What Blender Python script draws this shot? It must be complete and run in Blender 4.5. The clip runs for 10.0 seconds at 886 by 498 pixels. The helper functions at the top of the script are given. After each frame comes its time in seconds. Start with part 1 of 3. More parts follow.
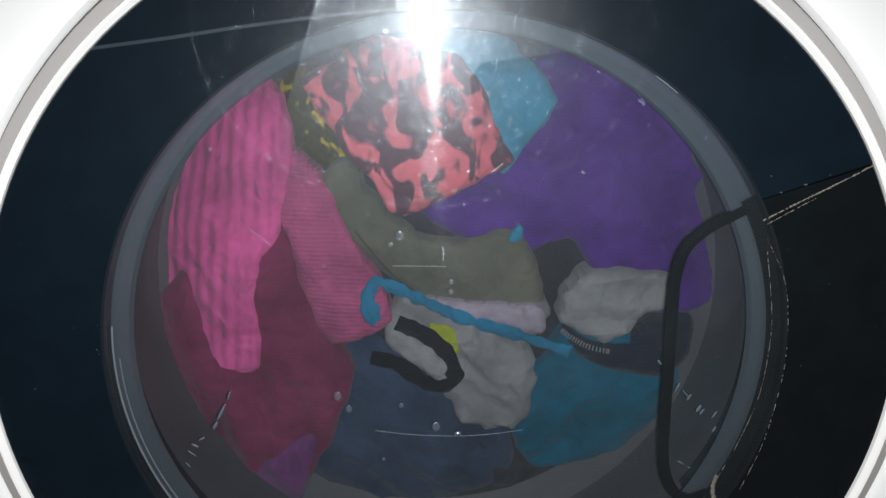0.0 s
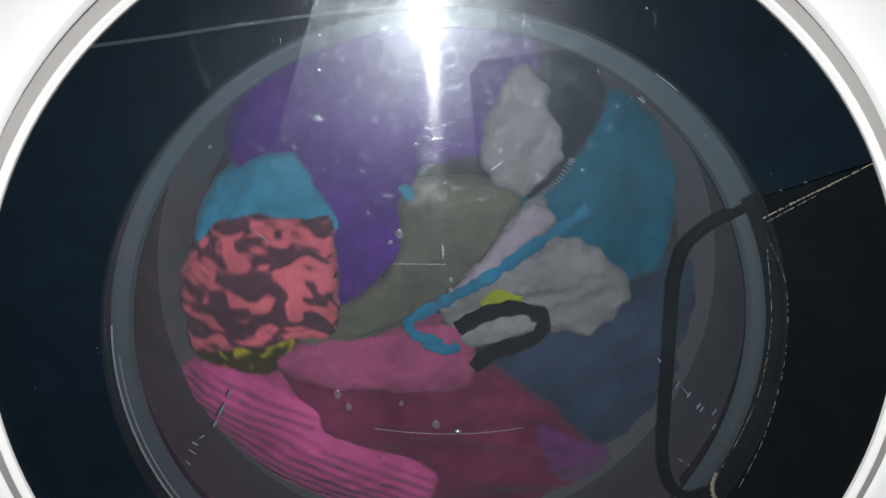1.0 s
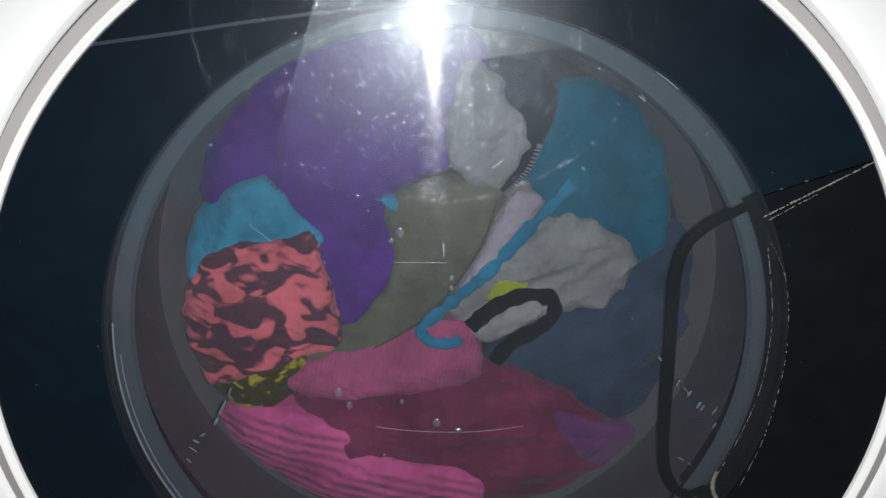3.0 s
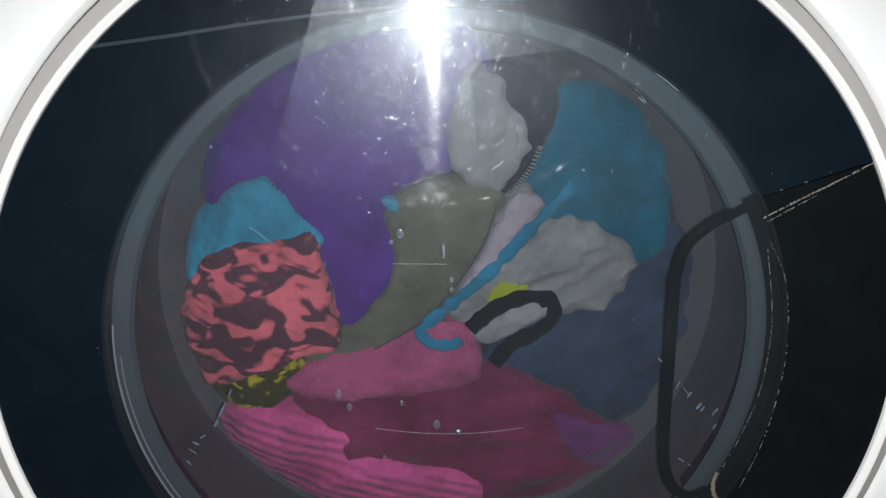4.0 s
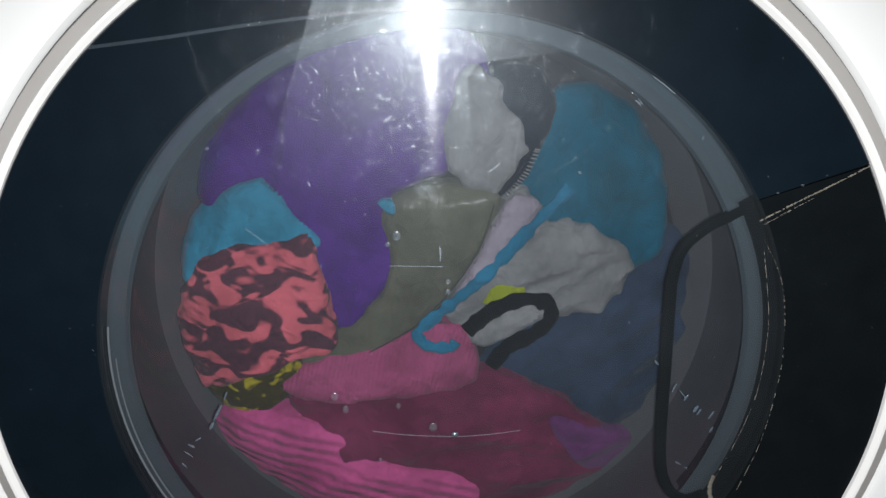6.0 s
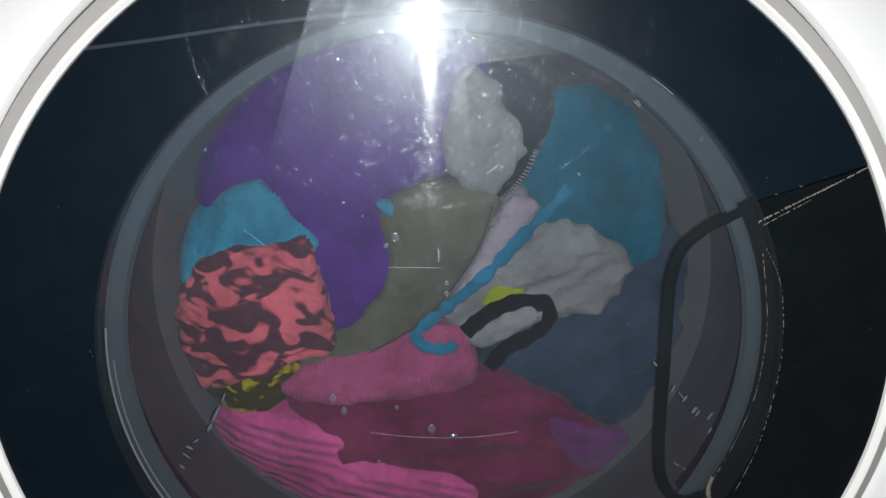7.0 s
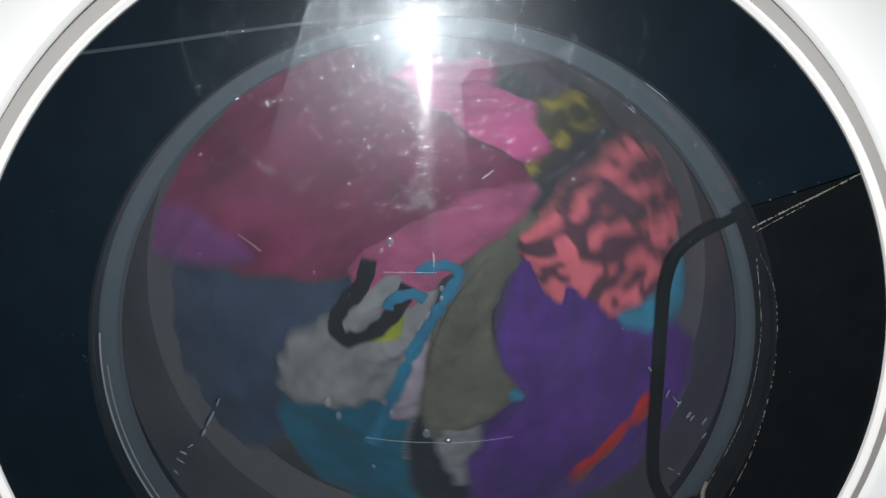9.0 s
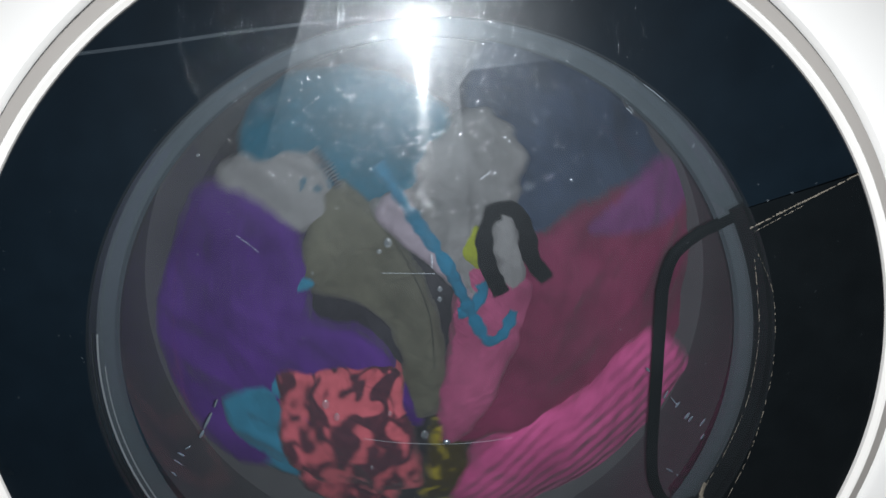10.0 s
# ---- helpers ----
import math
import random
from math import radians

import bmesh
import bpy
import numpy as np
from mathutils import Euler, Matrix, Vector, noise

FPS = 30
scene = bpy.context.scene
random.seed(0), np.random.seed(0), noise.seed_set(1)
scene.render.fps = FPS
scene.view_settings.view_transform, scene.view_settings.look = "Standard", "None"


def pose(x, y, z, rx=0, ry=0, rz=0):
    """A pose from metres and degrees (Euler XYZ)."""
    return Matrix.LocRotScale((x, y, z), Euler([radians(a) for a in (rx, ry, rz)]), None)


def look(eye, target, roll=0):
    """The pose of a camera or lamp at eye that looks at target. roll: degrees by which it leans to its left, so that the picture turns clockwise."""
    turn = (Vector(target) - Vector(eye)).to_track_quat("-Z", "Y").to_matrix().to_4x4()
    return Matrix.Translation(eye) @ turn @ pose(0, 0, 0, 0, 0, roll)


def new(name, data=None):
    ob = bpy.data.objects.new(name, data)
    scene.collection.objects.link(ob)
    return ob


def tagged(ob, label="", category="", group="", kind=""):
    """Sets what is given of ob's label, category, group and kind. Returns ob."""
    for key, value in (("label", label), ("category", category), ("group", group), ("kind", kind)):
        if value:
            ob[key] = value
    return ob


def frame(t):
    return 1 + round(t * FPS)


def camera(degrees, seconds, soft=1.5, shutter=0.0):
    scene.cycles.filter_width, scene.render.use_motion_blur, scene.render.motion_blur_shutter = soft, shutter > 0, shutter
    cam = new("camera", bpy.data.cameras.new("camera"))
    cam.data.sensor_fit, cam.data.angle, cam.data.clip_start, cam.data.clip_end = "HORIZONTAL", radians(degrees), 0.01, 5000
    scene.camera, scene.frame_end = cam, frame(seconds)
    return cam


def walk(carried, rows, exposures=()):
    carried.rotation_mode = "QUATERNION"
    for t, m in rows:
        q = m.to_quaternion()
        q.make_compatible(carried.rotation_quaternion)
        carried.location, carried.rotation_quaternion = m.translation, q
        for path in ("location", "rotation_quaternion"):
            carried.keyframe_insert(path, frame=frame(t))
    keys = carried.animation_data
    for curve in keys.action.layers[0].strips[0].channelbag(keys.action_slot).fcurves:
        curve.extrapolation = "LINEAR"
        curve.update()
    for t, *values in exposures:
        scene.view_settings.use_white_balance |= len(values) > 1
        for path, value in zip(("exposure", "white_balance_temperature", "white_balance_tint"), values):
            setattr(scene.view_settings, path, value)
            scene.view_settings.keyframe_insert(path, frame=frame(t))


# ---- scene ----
# Door centre is at x=0, z=ZC; the door's face lies in the plane y=0 and the camera looks along +y.
ZC = 0.55
cam = camera(65, 10.0, soft=1.5, shutter=0.5)
EYE = (-0.012, -0.295, ZC + 0.168)


def view(t, right, up_by, dx, dy, dz, roll):
    """Camera row: degrees by which the aim strays to the right and up, millimetres by which the eye drifts, degrees of roll."""
    return t, pose(EYE[0] + dx / 1000, EYE[1] + dy / 1000, EYE[2] + dz / 1000, 71.7 + up_by, 0, -1.6 - right) @ Matrix.Rotation(radians(roll), 4, "Z")


walk(cam, [
    view(0, 0.03, 0.14, -0.1, -0.2, 0.4, 0.02), view(0.5, 0.04, 0.12, -0.1, -0.4, 0.6, 0.07), view(1, 0.04, 0.01, 0.0, -0.2, 0.2, -0.03),
    view(1.5, 0.04, 0.01, 0.0, 0.2, -0.4, -0.03), view(2, -0.03, -0.14, 0.1, 0.2, 0.0, 0.01), view(2.5, -0.08, -0.15, 0.3, -0.1, 0.1, 0.03),
    view(4, 0.03, 0.01, -0.3, -0.4, 0.2, -0.05), view(4.5, 0.01, -0.05, -0.1, -0.0, 0.2, -0.03), view(5, 0.07, 0.07, -0.0, -0.0, -0.0, 0.00),
    view(5.5, 0.18, 0.15, 0.1, -0.1, 0.1, 0.08), view(7, 0.35, 0.29, 0.3, 0.4, 0.0, 0.15), view(7.5, 0.53, 0.32, 0.2, 0.3, 0.0, 0.15),
    view(8, 0.54, 0.37, 0.2, 0.2, 0.1, 0.17), view(8.5, 0.70, 0.60, 0.3, 0.3, -0.3, 0.22), view(9, 0.75, 0.65, 0.4, 0.1, 0.4, 0.35),
    view(9.5, 0.84, 0.74, 0.2, -0.2, 0.5, 0.38), view(10, 0.89, 0.79, 0.5, 0.1, 0.0, 0.36)])

# ---- light: a dark room, lit by the torch beside the lens ----
world = bpy.data.worlds.new("night")
world.use_nodes = True
world.node_tree.nodes["Background"].inputs[0].default_value = (0.35, 0.45, 0.6, 1)
world.node_tree.nodes["Background"].inputs[1].default_value = 0.02
scene.world = world
torch = bpy.data.lights.new("torch", "SPOT")
torch.energy, torch.spot_size, torch.spot_blend, torch.shadow_soft_size = 9.4, radians(163), 0.72, 0.004
torch.color = (0.97, 0.985, 1.0)
torch_lamp = new("torch", torch)
torch_lamp.matrix_world = look((EYE[0] + 0.006, EYE[1], EYE[2] - 0.002), (0.0, 0.0, ZC - 0.22))
scene.view_settings.exposure = 0.0


# ---- materials ----
def mat(name):
    m = bpy.data.materials.new(name)
    m.use_nodes = True
    n = m.node_tree.nodes
    return m, n, m.node_tree.links, n["Principled BSDF"]


def add(n, kind, **values):
    node = n.new(kind)
    for k, v in values.items():
        node.inputs[k.replace("_", " ")].default_value = v
    return node


def plain(name, col, rough=0.5, metal=0.0, bump=0.0, grain=300, vary=0.12, coat=0.0, coat_rough=0.1, wiped=0.0):
    """A surface with a fine grain and broad uneven tone."""
    m, n, l, b = mat(name)
    co = n.new("ShaderNodeTexCoord")
    fine = add(n, "ShaderNodeTexNoise", Scale=grain, Detail=4.0)
    broad = add(n, "ShaderNodeTexNoise", Scale=grain / 18, Detail=3.0)
    l.new(co.outputs["Object"], fine.inputs["Vector"])
    l.new(co.outputs["Object"], broad.inputs["Vector"])
    ramp = n.new("ShaderNodeMapRange")
    ramp.inputs["To Min"].default_value, ramp.inputs["To Max"].default_value = 1 - vary, 1 + vary
    l.new(broad.outputs["Fac"], ramp.inputs["Value"])
    mix = n.new("ShaderNodeVectorMath")
    mix.operation = "SCALE"
    mix.inputs[0].default_value = col
    l.new(ramp.outputs[0], mix.inputs["Scale"])
    l.new(mix.outputs[0], b.inputs["Base Color"])
    rr = n.new("ShaderNodeMapRange")
    rr.inputs["To Min"].default_value, rr.inputs["To Max"].default_value = rough * 0.8, min(1, rough * 1.25)
    l.new(fine.outputs["Fac"], rr.inputs["Value"])
    l.new(rr.outputs[0], b.inputs["Roughness"])
    b.inputs["Metallic"].default_value = metal
    b.inputs["Coat Weight"].default_value = coat
    b.inputs["Coat Roughness"].default_value = coat_rough
    if wiped:
        tg = n.new("ShaderNodeTangent")
        tg.direction_type, tg.axis = "RADIAL", "Y"
        b.inputs["Anisotropic"].default_value = wiped
        l.new(tg.outputs[0], b.inputs["Tangent"])
    if bump:
        bp = add(n, "ShaderNodeBump", Strength=bump, Distance=0.0006)
        l.new(fine.outputs["Fac"], bp.inputs["Height"])
        l.new(bp.outputs[0], b.inputs["Normal"])
    return m


def cloth(name, col, dark=0.6, weave=1400, ribs=0.0, rib_turn=0.0, spots=None, cover=0.507, rib_high=0.002):
    """Wet woven or knitted cloth: weave, faded patches, fine creases; ribs a metre or a spotted print if asked for."""
    m, n, l, b = mat(name)
    co = n.new("ShaderNodeTexCoord")
    vec = co.outputs["Object"]
    broad = add(n, "ShaderNodeTexNoise", Scale=28.0, Detail=5.0, Roughness=0.6)
    fine = add(n, "ShaderNodeTexNoise", Scale=weave, Detail=2.0)
    crease = add(n, "ShaderNodeTexNoise", Scale=60.0, Detail=5.0, Distortion=0.6)
    for node in (broad, fine, crease):
        l.new(vec, node.inputs["Vector"])
    tone = n.new("ShaderNodeMix")
    tone.data_type = "RGBA"
    tone.inputs[6].default_value = (*[c * dark for c in col], 1)
    tone.inputs[7].default_value = (*[min(1, c * 1.2) for c in col], 1)
    stretch = n.new("ShaderNodeMapRange")
    stretch.inputs["From Min"].default_value, stretch.inputs["From Max"].default_value = 0.3, 0.7
    l.new(broad.outputs["Fac"], stretch.inputs["Value"])
    l.new(stretch.outputs[0], tone.inputs[0])
    out = tone.outputs[2]
    if spots:
        scale, ink = spots
        warp = add(n, "ShaderNodeTexNoise", Scale=scale, Detail=1.5, Distortion=1.1, Roughness=0.45)
        mp = n.new("ShaderNodeMapping")
        mp.inputs["Rotation"].default_value = (0, radians(-20), 0)
        mp.inputs["Scale"].default_value = (0.75, 1.0, 1.25)
        l.new(vec, mp.inputs["Vector"])
        l.new(mp.outputs[0], warp.inputs["Vector"])
        edge = n.new("ShaderNodeMapRange")
        edge.inputs["From Min"].default_value, edge.inputs["From Max"].default_value = cover, cover + 0.075
        l.new(warp.outputs["Fac"], edge.inputs["Value"])
        pm = n.new("ShaderNodeMix")
        pm.data_type = "RGBA"
        pm.inputs[7].default_value = (*ink, 1)
        speck = add(n, "ShaderNodeTexNoise", Scale=scale * 24, Detail=2.0)
        l.new(vec, speck.inputs["Vector"])
        thin = n.new("ShaderNodeMapRange")
        thin.inputs["From Min"].default_value, thin.inputs["From Max"].default_value = 0.35, 0.62
        thin.inputs["To Min"].default_value, thin.inputs["To Max"].default_value = 1.0, 0.8
        l.new(speck.outputs["Fac"], thin.inputs["Value"])
        worn = n.new("ShaderNodeMath")
        worn.operation = "MULTIPLY"
        l.new(edge.outputs[0], worn.inputs[0])
        l.new(thin.outputs[0], worn.inputs[1])
        l.new(worn.outputs[0], pm.inputs[0])
        l.new(out, pm.inputs[6])
        out = pm.outputs[2]
    knit = add(n, "ShaderNodeTexNoise", Scale=420.0, Detail=3.0, Roughness=0.7)
    l.new(vec, knit.inputs["Vector"])
    kr = n.new("ShaderNodeMapRange")
    kr.inputs["From Min"].default_value, kr.inputs["From Max"].default_value = 0.3, 0.7
    kr.inputs["To Min"].default_value, kr.inputs["To Max"].default_value = 0.87, 1.12
    l.new(knit.outputs["Fac"], kr.inputs["Value"])
    grain = n.new("ShaderNodeVectorMath")
    grain.operation = "SCALE"
    l.new(out, grain.inputs[0])
    l.new(kr.outputs[0], grain.inputs["Scale"])
    l.new(grain.outputs[0], b.inputs["Base Color"])
    b.inputs["Roughness"].default_value = 1.0
    b.inputs["Specular IOR Level"].default_value = 0.04
    b.inputs["Sheen Weight"].default_value = 0.15
    bp = add(n, "ShaderNodeBump", Strength=0.5, Distance=0.0006)
    l.new(fine.outputs["Fac"], bp.inputs["Height"])
    bq = add(n, "ShaderNodeBump", Strength=0.75, Distance=0.006)
    l.new(crease.outputs["Fac"], bq.inputs["Height"])
    l.new(bp.outputs[0], bq.inputs["Normal"])
    last = bq.outputs[0]
    if ribs:
        mp = n.new("ShaderNodeMapping")
        mp.inputs["Rotation"].default_value = (0, radians(rib_turn), 0)
        l.new(vec, mp.inputs["Vector"])
        wv = add(n, "ShaderNodeTexWave", Scale=ribs, Distortion=3.0, Detail_Scale=6.0)
        wv.bands_direction = "Z"
        wv.inputs["Detail Scale"].default_value = 0.4
        l.new(mp.outputs[0], wv.inputs["Vector"])
        br = add(n, "ShaderNodeBump", Strength=0.6, Distance=rib_high)
        l.new(wv.outputs["Fac"], br.inputs["Height"])
        l.new(last, br.inputs["Normal"])
        last = br.outputs[0]
    l.new(last, b.inputs["Normal"])
    return m


def clear(name, tint, gloss_rough, gloss, haze=0.0, haze_rough=0.35, uneven=0.0, dust=0.0, wiped=0.0):
    """Thin clear pane: light passes straight through, with a sharp gloss and a hazy one from fine scratches, and dust,
    a pale bluish diffuse coat.
    """
    m, n, l, b = mat(name)
    n.remove(b)
    out = n["Material Output"]
    tr = n.new("ShaderNodeBsdfTransparent")
    tr.inputs[0].default_value = (*tint, 1)
    g1 = n.new("ShaderNodeBsdfGlossy")
    g1.inputs["Roughness"].default_value = gloss_rough
    if wiped:
        tg = n.new("ShaderNodeTangent")
        tg.direction_type, tg.axis = "RADIAL", "Y"
        g1.inputs["Anisotropy"].default_value = wiped
        l.new(tg.outputs[0], g1.inputs["Tangent"])
    fr = n.new("ShaderNodeFresnel")
    fr.inputs["IOR"].default_value = 1.45
    sc = n.new("ShaderNodeMath")
    sc.operation = "MULTIPLY"
    sc.inputs[1].default_value = gloss
    l.new(fr.outputs[0], sc.inputs[0])
    mix = n.new("ShaderNodeMixShader")
    l.new(sc.outputs[0], mix.inputs[0])
    l.new(tr.outputs[0], mix.inputs[1])
    l.new(g1.outputs[0], mix.inputs[2])
    last = mix.outputs[0]
    co = n.new("ShaderNodeTexCoord")
    for amount, kind in ((haze, "gloss"), (dust, "dust")):
        if not amount:
            continue
        if kind == "gloss":
            g = n.new("ShaderNodeBsdfGlossy")
            g.inputs["Roughness"].default_value = haze_rough
            g.inputs["Color"].default_value = (0.82, 0.92, 1.0, 1)
        else:
            g = n.new("ShaderNodeBsdfDiffuse")
            g.inputs[0].default_value = (0.62, 0.74, 0.82, 1)
        nz = add(n, "ShaderNodeTexNoise", Scale=22.0, Detail=6.0, Roughness=0.65)
        l.new(co.outputs["Object"], nz.inputs["Vector"])
        rg = n.new("ShaderNodeMapRange")
        rg.inputs["From Min"].default_value, rg.inputs["From Max"].default_value = 0.3, 0.7
        rg.inputs["To Min"].default_value, rg.inputs["To Max"].default_value = amount * (1 - uneven), amount * (1 + uneven)
        l.new(nz.outputs["Fac"], rg.inputs["Value"])
        mx = n.new("ShaderNodeMixShader")
        l.new(rg.outputs[0], mx.inputs[0])
        l.new(last, mx.inputs[1])
        l.new(g.outputs[0], mx.inputs[2])
        last = mx.outputs[0]
    l.new(last, out.inputs["Surface"])
    return m


M_ENAMEL = plain("white_enamel", (0.8, 0.8, 0.79), 0.35, grain=500, vary=0.02, coat=0.3)
M_TRIM = plain("grey_plastic_trim", (0.42, 0.40, 0.38), 0.4, grain=600, vary=0.06)
M_TRIM_EDGE = plain("white_plastic_edge", (0.78, 0.77, 0.75), 0.3, grain=600, vary=0.06, coat=0.3)
M_RIM = plain("pale_moulding", (0.22, 0.24, 0.25), 0.35, grain=600, vary=0.2)
M_SEAM = plain("dark_seam", (0.05, 0.05, 0.05), 0.7)
M_BLACK = plain("black_gloss_plastic", (0.0034, 0.0072, 0.0115), 0.075, grain=900, vary=0.3, coat=0.2, coat_rough=0.42)
M_HANDLE = plain("black_handle_plastic", (0.0044, 0.0060, 0.0072), 0.2, grain=900, vary=0.3)
M_WORN = plain("worn_bare_edge", (0.15, 0.135, 0.11), 0.5, grain=3000, vary=0.5, bump=0.5)
M_RUBBER = plain("grey_door_gasket_rubber", (0.066, 0.066, 0.072), 0.6, grain=400, vary=0.2, bump=0.2)
M_STEEL = plain("drum_steel", (0.5, 0.5, 0.5), 0.3, metal=1.0, grain=300)
M_WALL = plain("dim_wall_paint", (0.5, 0.5, 0.5), 0.8, grain=60, bump=0.2)
M_FLOOR = plain("floor_vinyl", (0.25, 0.24, 0.22), 0.5, grain=80)
# Here dust is the veil of haze over the laundry, put in as colour.
M_WINDOW = clear("smoked_clear_plastic", (0.69, 0.71, 0.73), 0.085, 0.8, haze=0.0105, haze_rough=0.42, uneven=0.25, dust=0.010, wiped=0.7)
M_BOWL = clear("bowl_glass", (0.94, 0.95, 0.95), 0.07, 0.06, haze=0.006, haze_rough=0.3, uneven=0.6, dust=0.004)
M_FLANGE = clear("frosted_flange_glass", (0.5, 0.55, 0.57), 0.2, 0.05, haze=0.002, haze_rough=0.5, dust=0.082)


# ---- building helpers ----
def part(name, bm, material, parent, label="", smooth=True):
    if isinstance(bm, bmesh.types.BMesh):
        me = bpy.data.meshes.new(name)
        bm.to_mesh(me)
        bm.free()
    else:
        me = bm
    if material:
        me.materials.clear()
        me.materials.append(material)
    for p in me.polygons:
        p.use_smooth = smooth
    ob = new(name, me)
    ob.parent = parent
    if smooth:
        me.set_sharp_from_angle(angle=radians(32))
    if label:
        ob["label"] = label
    return ob


def turned(profile, seg=160, sx=1.0, sz=1.0, cx=0.0, cz=0.0, closed=True, a0=0.0, a1=360.0, oval_to=9.0):
    """Turn a profile of (radius, y) about the door's axis; angles run from +x towards +z.
    sx, sz, cx, cz make it oval and off centre, for radii up to oval_to."""
    bm = bmesh.new()
    full = a1 - a0 >= 359.9
    cols = seg if full else seg + 1
    rings = []
    for i in range(cols):
        a = radians(a0 + (a1 - a0) * i / seg)
        rings.append([
            bm.verts.new((cx + r * sx * math.cos(a), y, cz + r * sz * math.sin(a)) if r <= oval_to else (r * math.cos(a), y, r * math.sin(a)))
            for r, y in profile])
    k = len(profile)
    for i in range(seg):
        p, q = rings[i], rings[(i + 1) % cols]
        for j in range(k if closed else k - 1):
            bm.faces.new((p[j], q[j], q[(j + 1) % k], p[(j + 1) % k]))
    if closed and not full:
        bm.faces.new(rings[0])
        bm.faces.new(rings[-1][::-1])
    bmesh.ops.recalc_face_normals(bm, faces=bm.faces)
    return bm


def box(sx, sy, sz, x=0, y=0, z=0, bevel=0.0):
    bm = bmesh.new()
    bmesh.ops.create_cube(bm, size=1, matrix=Matrix.Translation((x, y, z)) @ Matrix.Diagonal((sx, sy, sz, 1)))
    if bevel:
        bmesh.ops.bevel(bm, geom=bm.edges[:], offset=bevel, segments=3, affect="EDGES")
    return bm


def spline(ctrl, closed, per=8):
    """Smooth curve through a few control points (Catmull-Rom)."""
    c = np.array(ctrl, float)
    n = len(c)
    out = []
    for i in range(n if closed else n - 1):
        if closed:
            p = [c[(i + j) % n] for j in (-1, 0, 1, 2)]
        else:
            p = [c[min(max(i + j, 0), n - 1)] for j in (-1, 0, 1, 2)]
        for s in range(per):
            t = s / per
            out.append(0.5 * (2 * p[1] + (p[2] - p[0]) * t + (2 * p[0] - 5 * p[1] + 4 * p[2] - p[3]) * t * t
                              + (3 * p[1] - p[0] - 3 * p[2] + p[3]) * t ** 3))
    if not closed:
        out.append(c[-1])
    return np.array(out)


def ribbon(path, width, thick, bm=None, y=0.0, uneven=0.0):
    """A flat rounded strip along a path of (x, z) or (x, y, z)."""
    bm = bm or bmesh.new()
    pts = [Vector((p[0], y, p[1])) if len(p) == 2 else Vector(p) for p in path]
    rows = []
    for i, p in enumerate(pts):
        d = (pts[min(i + 1, len(pts) - 1)] - pts[max(i - 1, 0)]).normalized()
        w = width * (1 + uneven * noise.noise(p * 180))
        s = Vector((d.z, 0, -d.x)) * (w / 2)
        f = Vector((0, -thick, 0))
        rows.append([bm.verts.new(v) for v in (p + s, p + s * 0.7 + f * 0.75, p + f, p - s * 0.7 + f * 0.75, p - s)])
    for a, b in zip(rows, rows[1:]):
        for j in range(5):
            bm.faces.new((a[j], b[j], b[(j + 1) % 5], a[(j + 1) % 5]))
    bm.faces.new(rows[0])
    bm.faces.new(rows[-1][::-1])
    bmesh.ops.recalc_face_normals(bm, faces=bm.faces)
    return bm


def structure(name, bm, material, label):
    return tagged(part(name, bm, material, None, smooth=False), label, kind="structure", category=name.split("_")[0])


# ---- the dark room round the machine ----
structure("floor", box(4.0, 4.0, 0.1, 0, -1.3, -0.05), M_FLOOR, "dim vinyl floor under the washing machine")
structure("ceiling", box(4.0, 4.0, 0.1, 0, -1.3, 2.5), M_WALL, "unlit plain ceiling of the room")
structure("wall_north", box(4.0, 0.1, 2.45, 0, 0.75, 1.225), M_WALL, "plain painted wall behind the machine")
structure("wall_south", box(4.0, 0.1, 2.45, 0, -3.35, 1.225), M_WALL, "plain unlit wall facing the machine")
structure("wall_west", box(0.1, 4.0, 2.45, -2.05, -1.3, 1.225), M_WALL, "plain unlit side wall")
structure("wall_east", box(0.1, 4.0, 2.45, 2.05, -1.3, 1.225), M_WALL, "plain unlit side wall")

# ---- washing machine ----
machine = tagged(new("washing_machine"), "white front-loading washing machine with a black round door, running", "washing machine")


def front_panel():
    """White sheet front with a round opening whose lip is rolled in."""
    bm = bmesh.new()
    seg, half, low, high = 160, 0.30, 0.0 - ZC, 0.85 - ZC
    prof = [(0.2256, 0.030), (0.2256, 0.006), (0.2262, 0.003), (0.2276, 0.0006), (0.2300, -0.0006), (0.262, -0.0015)]
    rings = []
    for i in range(seg):
        a = 2 * math.pi * i / seg
        c, s = math.cos(a), math.sin(a)
        row = [bm.verts.new((r * c, y, r * s)) for r, y in prof]
        k = min((half if c > 0 else -half) / c if abs(c) > 1e-6 else 9, (high if s > 0 else low + 0.1) / s if abs(s) > 1e-6 else 9)
        row.append(bm.verts.new((k * c, -0.0015, k * s)))
        row.append(bm.verts.new((k * c, 0.02, k * s)))
        rings.append(row)
    for i in range(seg):
        p, q = rings[i], rings[(i + 1) % seg]
        for j in range(len(p) - 1):
            bm.faces.new((p[j], q[j], q[j + 1], p[j + 1]))
    bmesh.ops.recalc_face_normals(bm, faces=bm.faces)
    bmesh.ops.translate(bm, verts=bm.verts, vec=(0, 0, ZC))
    return bm


part("front_panel", front_panel(), M_ENAMEL, machine)
for side in (-1, 1):
    part("side_panel", box(0.004, 0.56, 0.83, side * 0.298, 0.302, 0.435, 0.001), M_ENAMEL, machine, smooth=False)
part("top_panel", box(0.6, 0.58, 0.03, 0, 0.29, 0.866, 0.004), M_ENAMEL, machine, smooth=False)
part("plinth", box(0.592, 0.56, 0.09, 0, 0.31, 0.046, 0.003), M_ENAMEL, machine, smooth=False)


